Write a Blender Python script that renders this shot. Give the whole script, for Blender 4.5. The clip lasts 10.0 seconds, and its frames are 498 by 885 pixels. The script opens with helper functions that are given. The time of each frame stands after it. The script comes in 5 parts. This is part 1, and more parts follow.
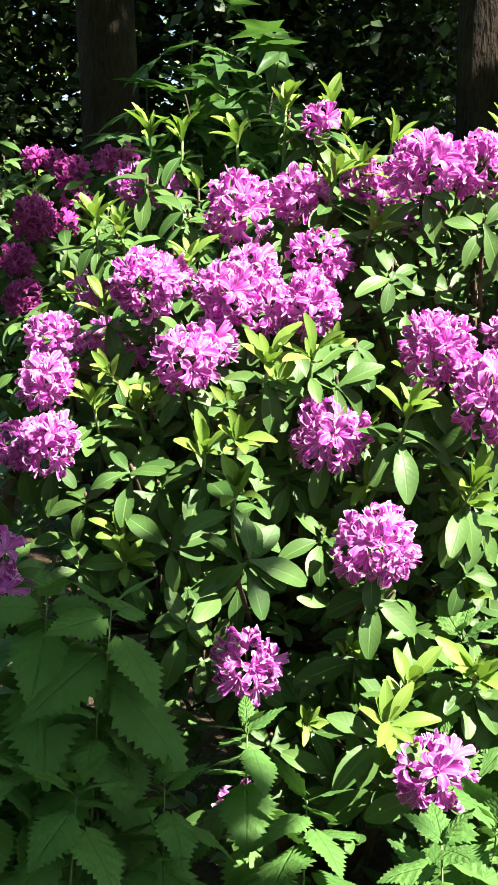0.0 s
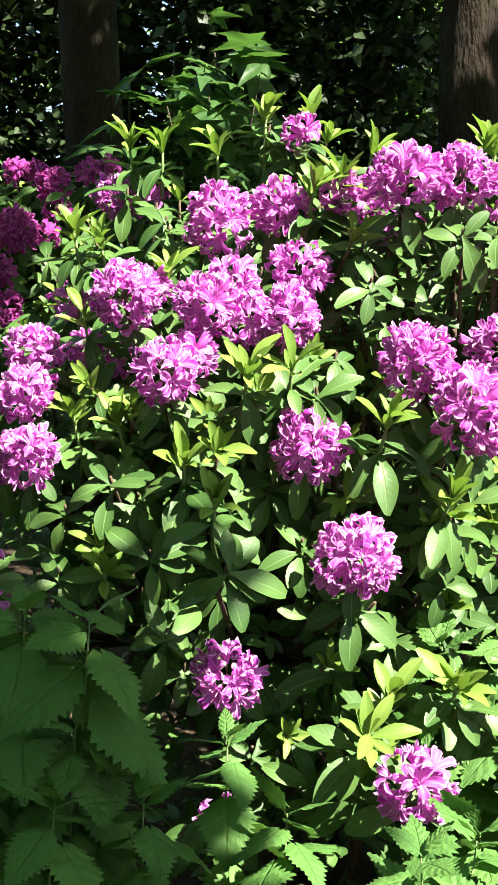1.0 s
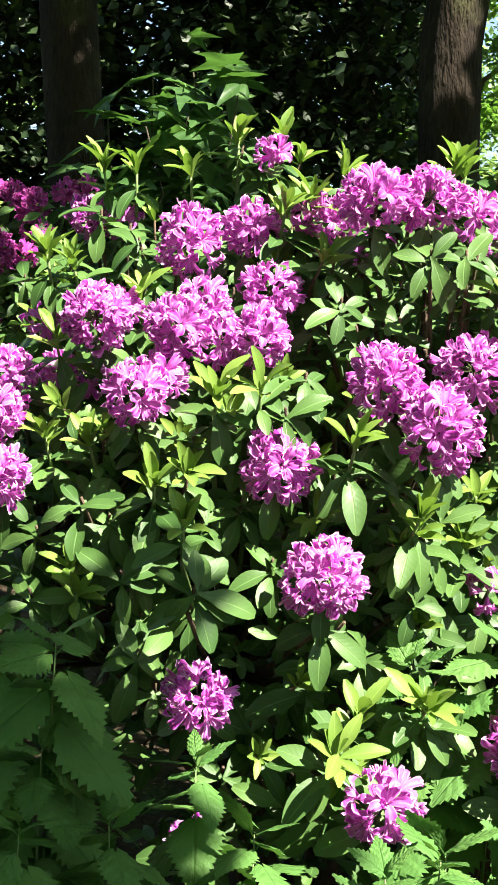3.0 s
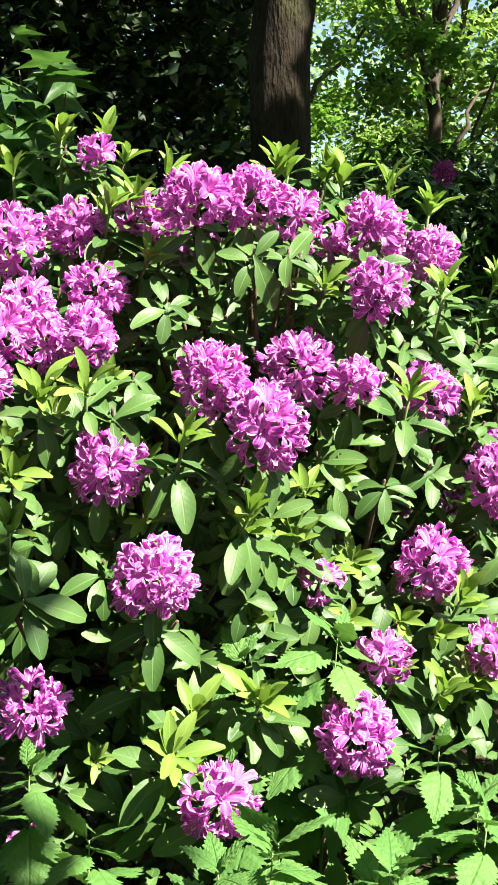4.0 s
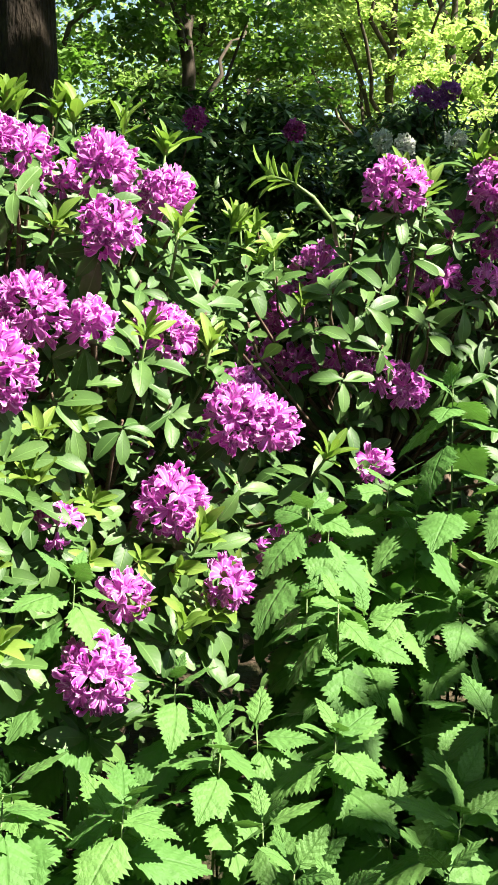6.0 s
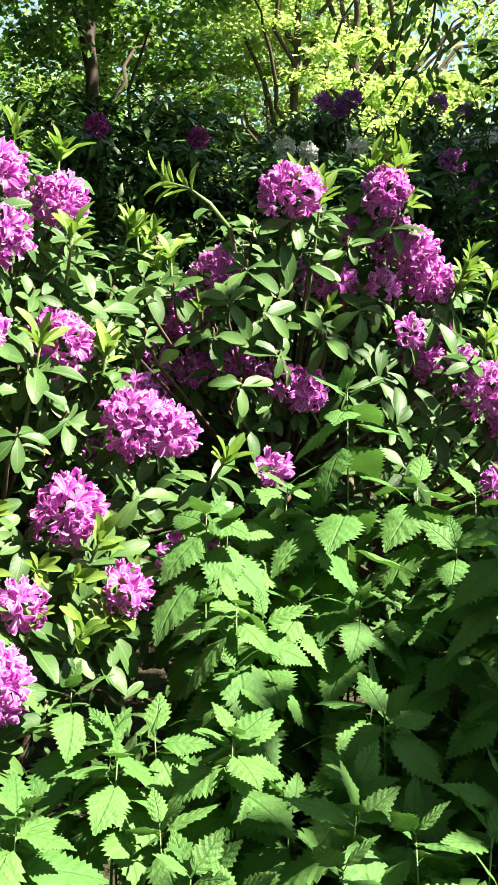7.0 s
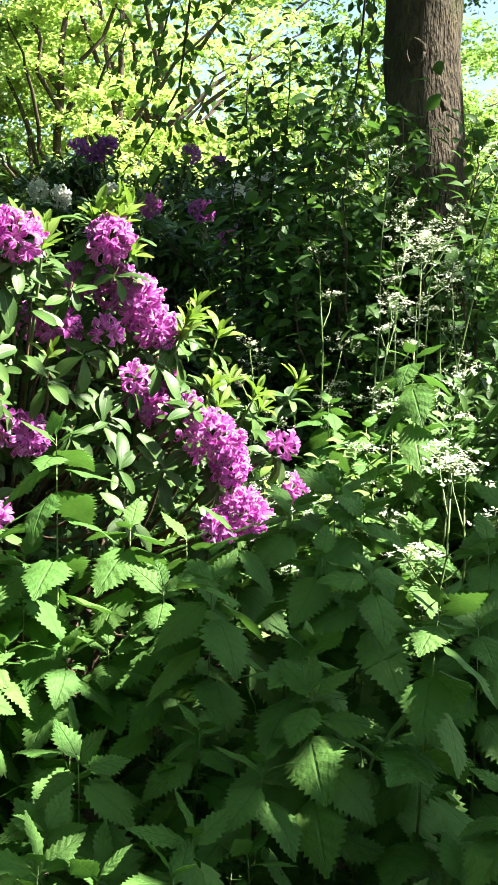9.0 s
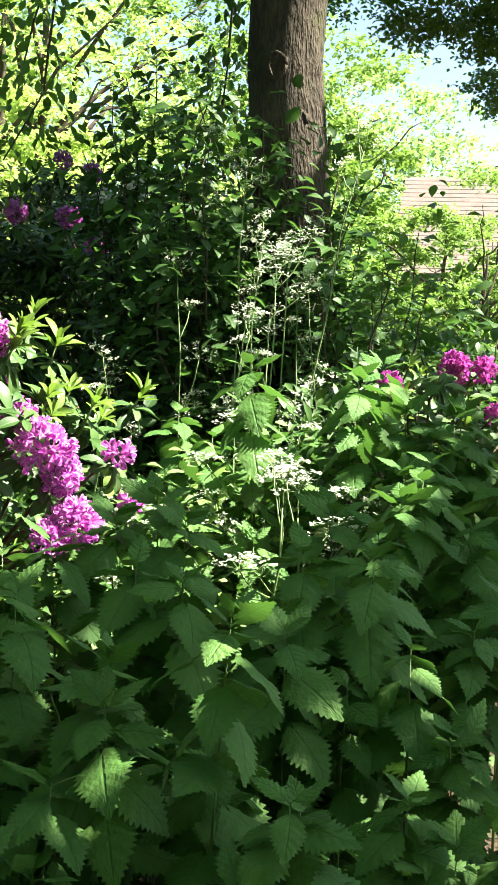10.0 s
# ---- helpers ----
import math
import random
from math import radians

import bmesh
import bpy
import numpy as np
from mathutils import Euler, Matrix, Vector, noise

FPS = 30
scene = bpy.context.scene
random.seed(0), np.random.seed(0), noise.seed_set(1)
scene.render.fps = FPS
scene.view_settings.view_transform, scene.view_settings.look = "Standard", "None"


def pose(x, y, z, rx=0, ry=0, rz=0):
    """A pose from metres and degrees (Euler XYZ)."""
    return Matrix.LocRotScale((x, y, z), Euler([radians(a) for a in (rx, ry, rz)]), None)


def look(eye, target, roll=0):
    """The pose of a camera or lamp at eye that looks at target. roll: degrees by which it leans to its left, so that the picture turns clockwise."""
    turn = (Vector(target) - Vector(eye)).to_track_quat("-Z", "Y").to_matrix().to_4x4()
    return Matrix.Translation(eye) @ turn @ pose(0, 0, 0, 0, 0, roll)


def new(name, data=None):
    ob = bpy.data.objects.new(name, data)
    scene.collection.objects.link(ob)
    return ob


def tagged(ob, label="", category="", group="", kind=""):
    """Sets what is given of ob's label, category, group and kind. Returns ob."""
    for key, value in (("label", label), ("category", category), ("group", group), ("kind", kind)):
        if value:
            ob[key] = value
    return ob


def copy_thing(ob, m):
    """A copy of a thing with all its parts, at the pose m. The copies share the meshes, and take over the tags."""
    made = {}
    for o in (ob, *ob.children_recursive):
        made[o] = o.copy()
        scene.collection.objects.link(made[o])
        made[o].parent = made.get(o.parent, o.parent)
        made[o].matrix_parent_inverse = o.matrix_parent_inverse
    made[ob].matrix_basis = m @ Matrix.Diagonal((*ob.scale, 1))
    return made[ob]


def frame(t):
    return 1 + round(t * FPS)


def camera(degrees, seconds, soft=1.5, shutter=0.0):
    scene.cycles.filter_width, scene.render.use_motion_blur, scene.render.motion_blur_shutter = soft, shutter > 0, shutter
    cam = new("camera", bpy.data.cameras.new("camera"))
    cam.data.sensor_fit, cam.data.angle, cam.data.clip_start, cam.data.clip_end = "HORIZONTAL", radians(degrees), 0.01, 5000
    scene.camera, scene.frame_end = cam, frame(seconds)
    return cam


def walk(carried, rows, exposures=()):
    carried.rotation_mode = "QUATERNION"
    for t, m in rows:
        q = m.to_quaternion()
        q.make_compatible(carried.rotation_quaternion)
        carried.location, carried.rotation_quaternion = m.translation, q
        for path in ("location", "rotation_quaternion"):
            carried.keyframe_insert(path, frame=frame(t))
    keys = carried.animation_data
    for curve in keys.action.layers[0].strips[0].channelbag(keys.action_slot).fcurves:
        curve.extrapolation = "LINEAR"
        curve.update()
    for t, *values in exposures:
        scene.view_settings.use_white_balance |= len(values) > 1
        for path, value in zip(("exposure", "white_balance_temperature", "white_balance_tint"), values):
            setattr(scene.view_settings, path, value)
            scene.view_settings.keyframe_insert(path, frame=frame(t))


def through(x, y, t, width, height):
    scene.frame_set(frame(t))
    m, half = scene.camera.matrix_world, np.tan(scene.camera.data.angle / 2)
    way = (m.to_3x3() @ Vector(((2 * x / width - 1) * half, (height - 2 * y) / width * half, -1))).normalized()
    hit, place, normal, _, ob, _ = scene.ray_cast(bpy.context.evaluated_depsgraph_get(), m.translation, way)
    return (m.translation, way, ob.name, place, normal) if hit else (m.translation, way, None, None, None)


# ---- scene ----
cam = camera(24.8, 10.0, soft=1.5)
PATH = [
    (0, (0.154, 0.133, 1.462), (-0.002, 2.107, 1.18), 1.7),
    (0.5, (0.158, 0.134, 1.457), (0.027, 2.112, 1.19), 1.6),
    (1, (0.164, 0.137, 1.464), (0.032, 2.115, 1.201), 1.6),
    (1.5, (0.172, 0.136, 1.47), (0.003, 2.113, 1.216), 1.3),
    (2, (0.182, 0.137, 1.463), (0.027, 2.117, 1.226), 1.5),
    (3.3, (0.204, 0.132, 1.476), (0.138, 2.117, 1.242), 1.4),
    (3.5, (0.212, 0.134, 1.474), (0.201, 2.121, 1.246), 1.2),
    (4, (0.232, 0.133, 1.474), (0.384, 2.114, 1.243), 0.6),
    (4.5, (0.237, 0.133, 1.471), (0.458, 2.104, 1.22), -0.0),
    (5, (0.258, 0.131, 1.464), (0.599, 2.082, 1.185), 0.3),
    (5.5, (0.275, 0.129, 1.458), (0.742, 2.049, 1.147), 0.6),
    (6.8, (0.318, 0.123, 1.446), (0.977, 1.988, 1.148), 0.5),
    (7, (0.322, 0.117, 1.448), (1.016, 1.97, 1.152), 0.4),
    (7.5, (0.33, 0.113, 1.448), (1.09, 1.942, 1.172), 0.7),
    (8, (0.355, 0.097, 1.451), (1.218, 1.883, 1.199), 1.2),
    (8.5, (0.382, 0.077, 1.455), (1.351, 1.811, 1.218), 1.6),
    (9, (0.42, 0.046, 1.459), (1.475, 1.732, 1.245), 1.9),
    (9.5, (0.476, 0.005, 1.466), (1.618, 1.634, 1.267), 1.9),
    (10, (0.551, -0.038, 1.465), (1.758, 1.545, 1.274), 2.5),
]
EXPOSURE = [(0.0, 2.58), (3.5, 2.5), (5.0, 2.34), (7.5, 2.58), (9.0, 2.8), (10.0, 2.82)]
walk(cam, [(t, look(eye, target, roll)) for t, eye, target, roll in PATH], EXPOSURE)

# ---- light ----
SUN = Vector((0.47, -0.38, 0.79)).normalized()
world = bpy.data.worlds.new("sky")
scene.world = world
world.use_nodes = True
wn = world.node_tree
sky = wn.nodes.new("ShaderNodeTexSky")
sky.sky_type = "NISHITA"
sky.sun_disc = False
sky.sun_elevation = math.asin(SUN.z)
sky.sun_rotation = math.atan2(SUN.x, SUN.y)
wn.links.new(sky.outputs["Color"], wn.nodes["Background"].inputs["Color"])
wn.nodes["Background"].inputs["Strength"].default_value = 0.048
sun = new("sun", bpy.data.lights.new("sun", "SUN"))
sun.data.energy, sun.data.angle, sun.data.color = 5.0, radians(0.5), (1.0, 0.94, 0.82)
sun.matrix_world = look((0, 0, 0), tuple(-SUN)) @ Matrix.Identity(4)
sun.location = (6, -4, 12)


# ---- materials ----
def nodes_of(name):
    m = bpy.data.materials.new(name)
    m.use_nodes = True
    nt = m.node_tree
    nt.nodes.clear()
    return m, nt, nt.nodes, nt.links


def math_node(nt, op, a, b=None, c=None):
    n = nt.nodes.new("ShaderNodeMath")
    n.operation = op
    for i, v in enumerate((a, b, c)):
        if v is None:
            continue
        if isinstance(v, (int, float)):
            n.inputs[i].default_value = v
        else:
            nt.links.new(v, n.inputs[i])
    return n.outputs[0]


def mix_col(nt, fac, a, b):
    n = nt.nodes.new("ShaderNodeMix")
    n.data_type = "RGBA"
    for s, v in ((n.inputs[0], fac), (n.inputs[6], a), (n.inputs[7], b)):
        if isinstance(v, (int, float)):
            s.default_value = v
        elif isinstance(v, tuple):
            s.default_value = (*v, 1)
        else:
            nt.links.new(v, s)
    return n.outputs[2]


def noise_tex(nt, scale, detail=3, coord="Object"):
    tc = nt.nodes.new("ShaderNodeTexCoord")
    n = nt.nodes.new("ShaderNodeTexNoise")
    n.inputs["Scale"].default_value = scale
    n.inputs["Detail"].default_value = detail
    nt.links.new(tc.outputs[coord], n.inputs["Vector"])
    return n.outputs[0]


def leaf_material(name, dark, light, rough=0.4, through=0.3, veins=8, vein_col=None, bump=0.3, vein_mix=0.5, spec=0.5, ribs=0.55, quilt=0.0):
    """Thin leaf: gloss on top, light passing through, midrib and side veins along the blade."""
    m, nt, nodes, links = nodes_of(name)
    out = nodes.new("ShaderNodeOutputMaterial")
    bs = nodes.new("ShaderNodeBsdfPrincipled")
    tr = nodes.new("ShaderNodeBsdfTranslucent")
    mx = nodes.new("ShaderNodeMixShader")
    uv = nodes.new("ShaderNodeUVMap")
    sep = nodes.new("ShaderNodeSeparateXYZ")
    links.new(uv.outputs[0], sep.inputs[0])
    a = math_node(nt, "MULTIPLY", math_node(nt, "ABSOLUTE", math_node(nt, "SUBTRACT", sep.outputs[0], 0.5)), 2.0)
    rib = math_node(nt, "SUBTRACT", 1.0, math_node(nt, "MULTIPLY", a, 11.0))
    rib.node.use_clamp = True
    ph = math_node(nt, "MULTIPLY", math_node(nt, "SUBTRACT", sep.outputs[1], math_node(nt, "MULTIPLY", a, 0.22)), float(veins))
    side = math_node(nt, "ABSOLUTE", math_node(nt, "SUBTRACT", math_node(nt, "FRACT", ph), 0.5))
    sidem = math_node(nt, "SUBTRACT", 1.0, math_node(nt, "MULTIPLY", side, 8.0))
    sidem.node.use_clamp = True
    vein = math_node(nt, "MAXIMUM", rib, math_node(nt, "MULTIPLY", sidem, ribs))
    oi = nodes.new("ShaderNodeObjectInfo")
    ge = nodes.new("ShaderNodeNewGeometry")
    rnd = math_node(nt, "FRACT", math_node(nt, "ADD", oi.outputs["Random"], ge.outputs["Random Per Island"]))
    col = mix_col(nt, rnd, dark, light)
    blot = noise_tex(nt, 55.0, 4)
    col = mix_col(nt, math_node(nt, "MULTIPLY", blot, 0.4), col, tuple(c * 0.6 for c in dark))
    vc = vein_col or tuple(min(1, c * 1.8 + 0.02) for c in light)
    col = mix_col(nt, math_node(nt, "MULTIPLY", vein, vein_mix), col, vc)
    bp = nodes.new("ShaderNodeBump")
    bp.inputs["Strength"].default_value = bump
    bp.inputs["Distance"].default_value = 0.002
    fine = noise_tex(nt, 260.0, 2)
    h = math_node(nt, "ADD", math_node(nt, "MULTIPLY", side, 1.6 * ribs / 0.55), math_node(nt, "MULTIPLY", fine, 0.35))
    h = math_node(nt, "SUBTRACT", h, rib)
    if quilt:
        vo = nodes.new("ShaderNodeTexVoronoi")
        vo.inputs["Scale"].default_value = 13.0
        links.new(uv.outputs[0], vo.inputs["Vector"])
        h = math_node(nt, "SUBTRACT", h, math_node(nt, "MULTIPLY", vo.outputs["Distance"], quilt))
        bp.inputs["Distance"].default_value = 0.003
        net = math_node(nt, "MULTIPLY", math_node(nt, "SUBTRACT", vo.outputs["Distance"], 0.35), 1.6)
        net.node.use_clamp = True
        col = mix_col(nt, math_node(nt, "MULTIPLY", net, 0.14), col, vc)
    links.new(h, bp.inputs["Height"])
    links.new(col, bs.inputs["Base Color"])
    links.new(math_node(nt, "ADD", math_node(nt, "MULTIPLY", blot, 0.25), rough - 0.1), bs.inputs["Roughness"])
    bs.inputs["Specular IOR Level"].default_value = spec
    links.new(bp.outputs[0], bs.inputs["Normal"])
    tcol = mix_col(nt, 0.65, col, tuple(min(1, c * f) for c, f in zip(light, (1.5, 1.8, 0.9))))
    links.new(tcol, tr.inputs["Color"])
    mx.inputs[0].default_value = through
    links.new(bs.outputs[0], mx.inputs[1])
    links.new(tr.outputs[0], mx.inputs[2])
    links.new(mx.outputs[0], out.inputs["Surface"])
    return m


def petal_material(name, deep, pale, through=0.4):
    """Petal: paler at throat and middle, edge highlights painted pale, light passing through."""
    m, nt, nodes, links = nodes_of(name)
    out = nodes.new("ShaderNodeOutputMaterial")
    bs = nodes.new("ShaderNodeBsdfPrincipled")
    tr = nodes.new("ShaderNodeBsdfTranslucent")
    mx = nodes.new("ShaderNodeMixShader")
    uv = nodes.new("ShaderNodeUVMap")
    sep = nodes.new("ShaderNodeSeparateXYZ")
    links.new(uv.outputs[0], sep.inputs[0])
    a = math_node(nt, "MULTIPLY", math_node(nt, "ABSOLUTE", math_node(nt, "SUBTRACT", sep.outputs[0], 0.5)), 2.0)
    mid = math_node(nt, "SUBTRACT", 1.0, math_node(nt, "MULTIPLY", a, 2.2))
    mid.node.use_clamp = True
    thr = math_node(nt, "SUBTRACT", 1.0, math_node(nt, "MULTIPLY", sep.outputs[1], 1.6))
    thr.node.use_clamp = True
    oi = nodes.new("ShaderNodeObjectInfo")
    ge = nodes.new("ShaderNodeNewGeometry")
    rnd = math_node(nt, "FRACT", math_node(nt, "ADD", oi.outputs["Random"], ge.outputs["Random Per Island"]))
    # highlights on the ruffled petal edges, put into the colour
    rim_glint = math_node(nt, "MULTIPLY", math_node(nt, "SUBTRACT", math_node(nt, "MAXIMUM", a, sep.outputs[1]), 0.8), 4.5)
    rim_glint.node.use_clamp = True
    f = math_node(nt, "ADD", math_node(nt, "MULTIPLY", mid, 0.16), math_node(nt, "MULTIPLY", thr, 0.25))
    f = math_node(nt, "ADD", f, math_node(nt, "MULTIPLY", math_node(nt, "MULTIPLY", rim_glint, sep.outputs[1]), 0.8))
    f = math_node(nt, "ADD", f, math_node(nt, "MULTIPLY", rnd, 0.16))
    f.node.use_clamp = True
    streak = noise_tex(nt, 120.0, 3)
    f = math_node(nt, "MULTIPLY", f, math_node(nt, "ADD", 0.6, math_node(nt, "MULTIPLY", streak, 0.8)))
    col = mix_col(nt, f, deep, pale)
    links.new(col, bs.inputs["Base Color"])
    links.new(col, tr.inputs["Color"])
    bs.inputs["Roughness"].default_value = 0.75
    bs.inputs["Specular IOR Level"].default_value = 0.12
    bp = nodes.new("ShaderNodeBump")
    bp.inputs["Strength"].default_value = 0.25
    bp.inputs["Distance"].default_value = 0.002
    links.new(streak, bp.inputs["Height"])
    links.new(bp.outputs[0], bs.inputs["Normal"])
    mx.inputs[0].default_value = through
    links.new(bs.outputs[0], mx.inputs[1])
    links.new(tr.outputs[0], mx.inputs[2])
    links.new(mx.outputs[0], out.inputs["Surface"])
    return m


def rough_material(name, dark, light, scale=8.0, rough=0.85, bump=0.5, dist=0.01, stretch=(1, 1, 1), spots=None):
    """Opaque rough surface with variation at two scales; spots: a second colour in patches."""
    m, nt, nodes, links = nodes_of(name)
    out = nodes.new("ShaderNodeOutputMaterial")
    bs = nodes.new("ShaderNodeBsdfPrincipled")
    tc = nodes.new("ShaderNodeTexCoord")
    mp = nodes.new("ShaderNodeMapping")
    mp.inputs["Scale"].default_value = stretch
    links.new(tc.outputs["Object"], mp.inputs[0])
    ns = []
    for s, d in ((scale, 4), (scale * 7, 4)):
        n = nodes.new("ShaderNodeTexNoise")
        n.inputs["Scale"].default_value = s
        n.inputs["Detail"].default_value = d
        links.new(mp.outputs[0], n.inputs["Vector"])
        ns.append(n.outputs[0])
    f = math_node(nt, "ADD", math_node(nt, "MULTIPLY", ns[0], 0.6), math_node(nt, "MULTIPLY", ns[1], 0.4))
    f = math_node(nt, "MULTIPLY", math_node(nt, "SUBTRACT", f, 0.3), 2.5)
    f.node.use_clamp = True
    col = mix_col(nt, f, dark, light)
    if spots:
        big = noise_tex(nt, scale * 0.45, 3)
        g = math_node(nt, "MULTIPLY", math_node(nt, "SUBTRACT", big, 0.52), 7.0)
        g.node.use_clamp = True
        col = mix_col(nt, math_node(nt, "MULTIPLY", g, 0.7), col, spots)
    links.new(col, bs.inputs["Base Color"])
    bs.inputs["Roughness"].default_value = rough
    bs.inputs["Specular IOR Level"].default_value = 0.5 if rough < 0.7 else 0.15
    bp = nodes.new("ShaderNodeBump")
    bp.inputs["Strength"].default_value = bump
    bp.inputs["Distance"].default_value = dist
    links.new(f, bp.inputs["Height"])
    links.new(bp.outputs[0], bs.inputs["Normal"])
    links.new(bs.outputs[0], out.inputs["Surface"])
    return m


M_OLD = leaf_material("rhododendron_leaf", (0.031, 0.074, 0.017), (0.078, 0.146, 0.036), 0.46, 0.06, 9, bump=0.3, vein_mix=0.4, spec=0.24, ribs=0.1)
M_NEW = leaf_material("young_leaf", (0.10, 0.18, 0.027), (0.185, 0.275, 0.052), 0.5, 0.25, 9, bump=0.25, vein_mix=0.3, spec=0.3, ribs=0.12)
# dark vein_col puts the shade of the sunken nettle veins into the colour
M_NETTLE = leaf_material("nettle_leaf", (0.062, 0.150, 0.033), (0.104, 0.208, 0.050), 0.6, 0.2, 6, vein_col=(0.035, 0.10, 0.018), bump=0.6, vein_mix=0.2, spec=0.22, ribs=0.4, quilt=0.6)
M_STEM = rough_material("green_stem", (0.06, 0.12, 0.03), (0.14, 0.2, 0.06), 30, 0.6, 0.3, 0.002)
M_WOODY = rough_material("woody_stem", (0.05, 0.035, 0.025), (0.14, 0.1, 0.07), 30, 0.9, 0.6, 0.003)
M_LILAC = petal_material("lilac_petal", (0.53, 0.038, 0.47), (0.95, 0.62, 0.92), 0.36)
M_MAGENTA = petal_material("magenta_petal", (0.40, 0.03, 0.29), (0.68, 0.22, 0.55))
M_WHITE = petal_material("white_petal", (0.7, 0.7, 0.66), (0.85, 0.85, 0.82))
M_PURPLE = petal_material("purple_petal", (0.32, 0.08, 0.42), (0.5, 0.22, 0.6))
# bark with moss patches, base near black: the trunks' deep shade is painted in
M_SHADE_BARK = rough_material("bark", (0.007, 0.0055, 0.004), (0.034, 0.025, 0.017), 9, 0.95, 1.0, 0.03, (1, 1, 0.25), (0.045, 0.045, 0.02))
M_OLDBARK = rough_material("scarred_bark", (0.016, 0.013, 0.010), (0.105, 0.086, 0.064), 9, 0.95, 1.0, 0.04, (1, 1, 0.3), (0.055, 0.06, 0.028))
M_TWIG = rough_material("twig", (0.035, 0.028, 0.02), (0.1, 0.08, 0.06), 20, 0.9, 0.5, 0.004)
M_SOIL = rough_material("leaf_litter", (0.02, 0.015, 0.01), (0.08, 0.055, 0.035), 6, 0.95, 0.9, 0.03, (1, 1, 1), (0.05, 0.07, 0.025))
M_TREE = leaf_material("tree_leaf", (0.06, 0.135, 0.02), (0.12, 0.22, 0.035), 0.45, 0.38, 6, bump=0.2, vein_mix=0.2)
# haze and sun brightness are put into the pale base of both far leaves
M_FAR = leaf_material("sun_paled_leaf", (0.14, 0.23, 0.08), (0.28, 0.38, 0.165), 0.55, 0.5, 6, bump=0.2, vein_mix=0.2, spec=0.2)
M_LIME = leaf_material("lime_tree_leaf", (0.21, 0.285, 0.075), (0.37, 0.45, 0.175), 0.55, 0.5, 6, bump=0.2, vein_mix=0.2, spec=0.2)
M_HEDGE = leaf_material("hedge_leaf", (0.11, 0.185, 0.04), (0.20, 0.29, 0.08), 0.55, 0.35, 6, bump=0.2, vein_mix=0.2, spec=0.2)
# dark evergreen leaf, base lowered further to carry the wood's deep shade
M_YEW = leaf_material("shade_dark_evergreen_leaf", (0.013, 0.03, 0.01), (0.034, 0.06, 0.015), 0.5, 0.15, 6, bump=0.2, vein_mix=0.2)
# base colour lowered to carry the deep shade round the old tree
M_MAPLE = leaf_material("shade_dark_maple_leaf", (0.032, 0.08, 0.022), (0.066, 0.13, 0.034), 0.45, 0.32, 6, bump=0.3, vein_mix=0.3, spec=0.25)
M_UMBEL = petal_material("umbel_floret", (0.6, 0.64, 0.48), (0.78, 0.8, 0.7), 0.3)


# ---- mesh tools ----
class Blank:
    """A template: vertices, faces and a uv pair for each vertex."""

    def __init__(self, v, f, uv):
        self.v, self.f, self.uv = np.array(v, float), f, np.array(uv, float)


def mesh_from(name, v, f, uv, mats, slots=None, smooth=True):
    me = bpy.data.meshes.new(name)
    me.from_pydata([tuple(p) for p in v], [], f)
    for m in mats:
        me.materials.append(m)
    lay = me.uv_layers.new(name="UVMap")
    li = np.zeros(len(me.loops), dtype=np.int32)
    me.loops.foreach_get("vertex_index", li)
    lay.data.foreach_set("uv", np.asarray(uv, dtype=np.float32)[li].ravel())
    if slots is not None:
        me.polygons.foreach_set("material_index", np.asarray(slots, dtype=np.int32))
    me.polygons.foreach_set("use_smooth", [smooth] * len(me.polygons))
    me.update()
    return me


def joined(name, pieces, mats):
    """pieces: (template, 4x4 matrix, material slot). One mesh of them all."""
    vs, fs, us, sl, base = [], [], [], [], 0
    for t, m, slot in pieces:
        a = np.array(m)
        vs.append(t.v @ a[:3, :3].T + a[:3, 3])
        us.append(t.uv)
        fs += [tuple(i + base for i in f) for f in t.f]
        sl += [slot] * len(t.f)
        base += len(t.v)
    return mesh_from(name, np.concatenate(vs), fs, np.concatenate(us), mats, sl)


def single(name, t, mat):
    return mesh_from(name, t.v, t.f, t.uv, [mat])


def thing(name, place, label, category, group="", kind=""):
    ob = new(name)
    ob.empty_display_size = 0.05
    ob.location = place
    bpy.context.view_layer.update()
    return tagged(ob, label, category, group, kind)


def part(name, mesh, parent, m=None, label="", kind=""):
    """A mesh under a thing or a part; m is its pose in the parent's space."""
    ob = new(name, mesh)
    ob.parent = parent
    if m is not None:
        ob.matrix_local = m
    return tagged(ob, label, kind=kind)


def frame_of(p, along, normal, s=1.0):
    """Matrix with Y along the leaf and Z near normal."""
    y = Vector(along).normalized()
    z = Vector(normal)
    z = (z - y * z.dot(y))
    if z.length < 1e-4:
        z = y.orthogonal()
    z.normalize()
    x = y.cross(z)
    return Matrix(((x.x * s, y.x * s, z.x * s, p[0]), (x.y * s, y.y * s, z.y * s, p[1]), (x.z * s, y.z * s, z.z * s, p[2]), (0, 0, 0, 1)))


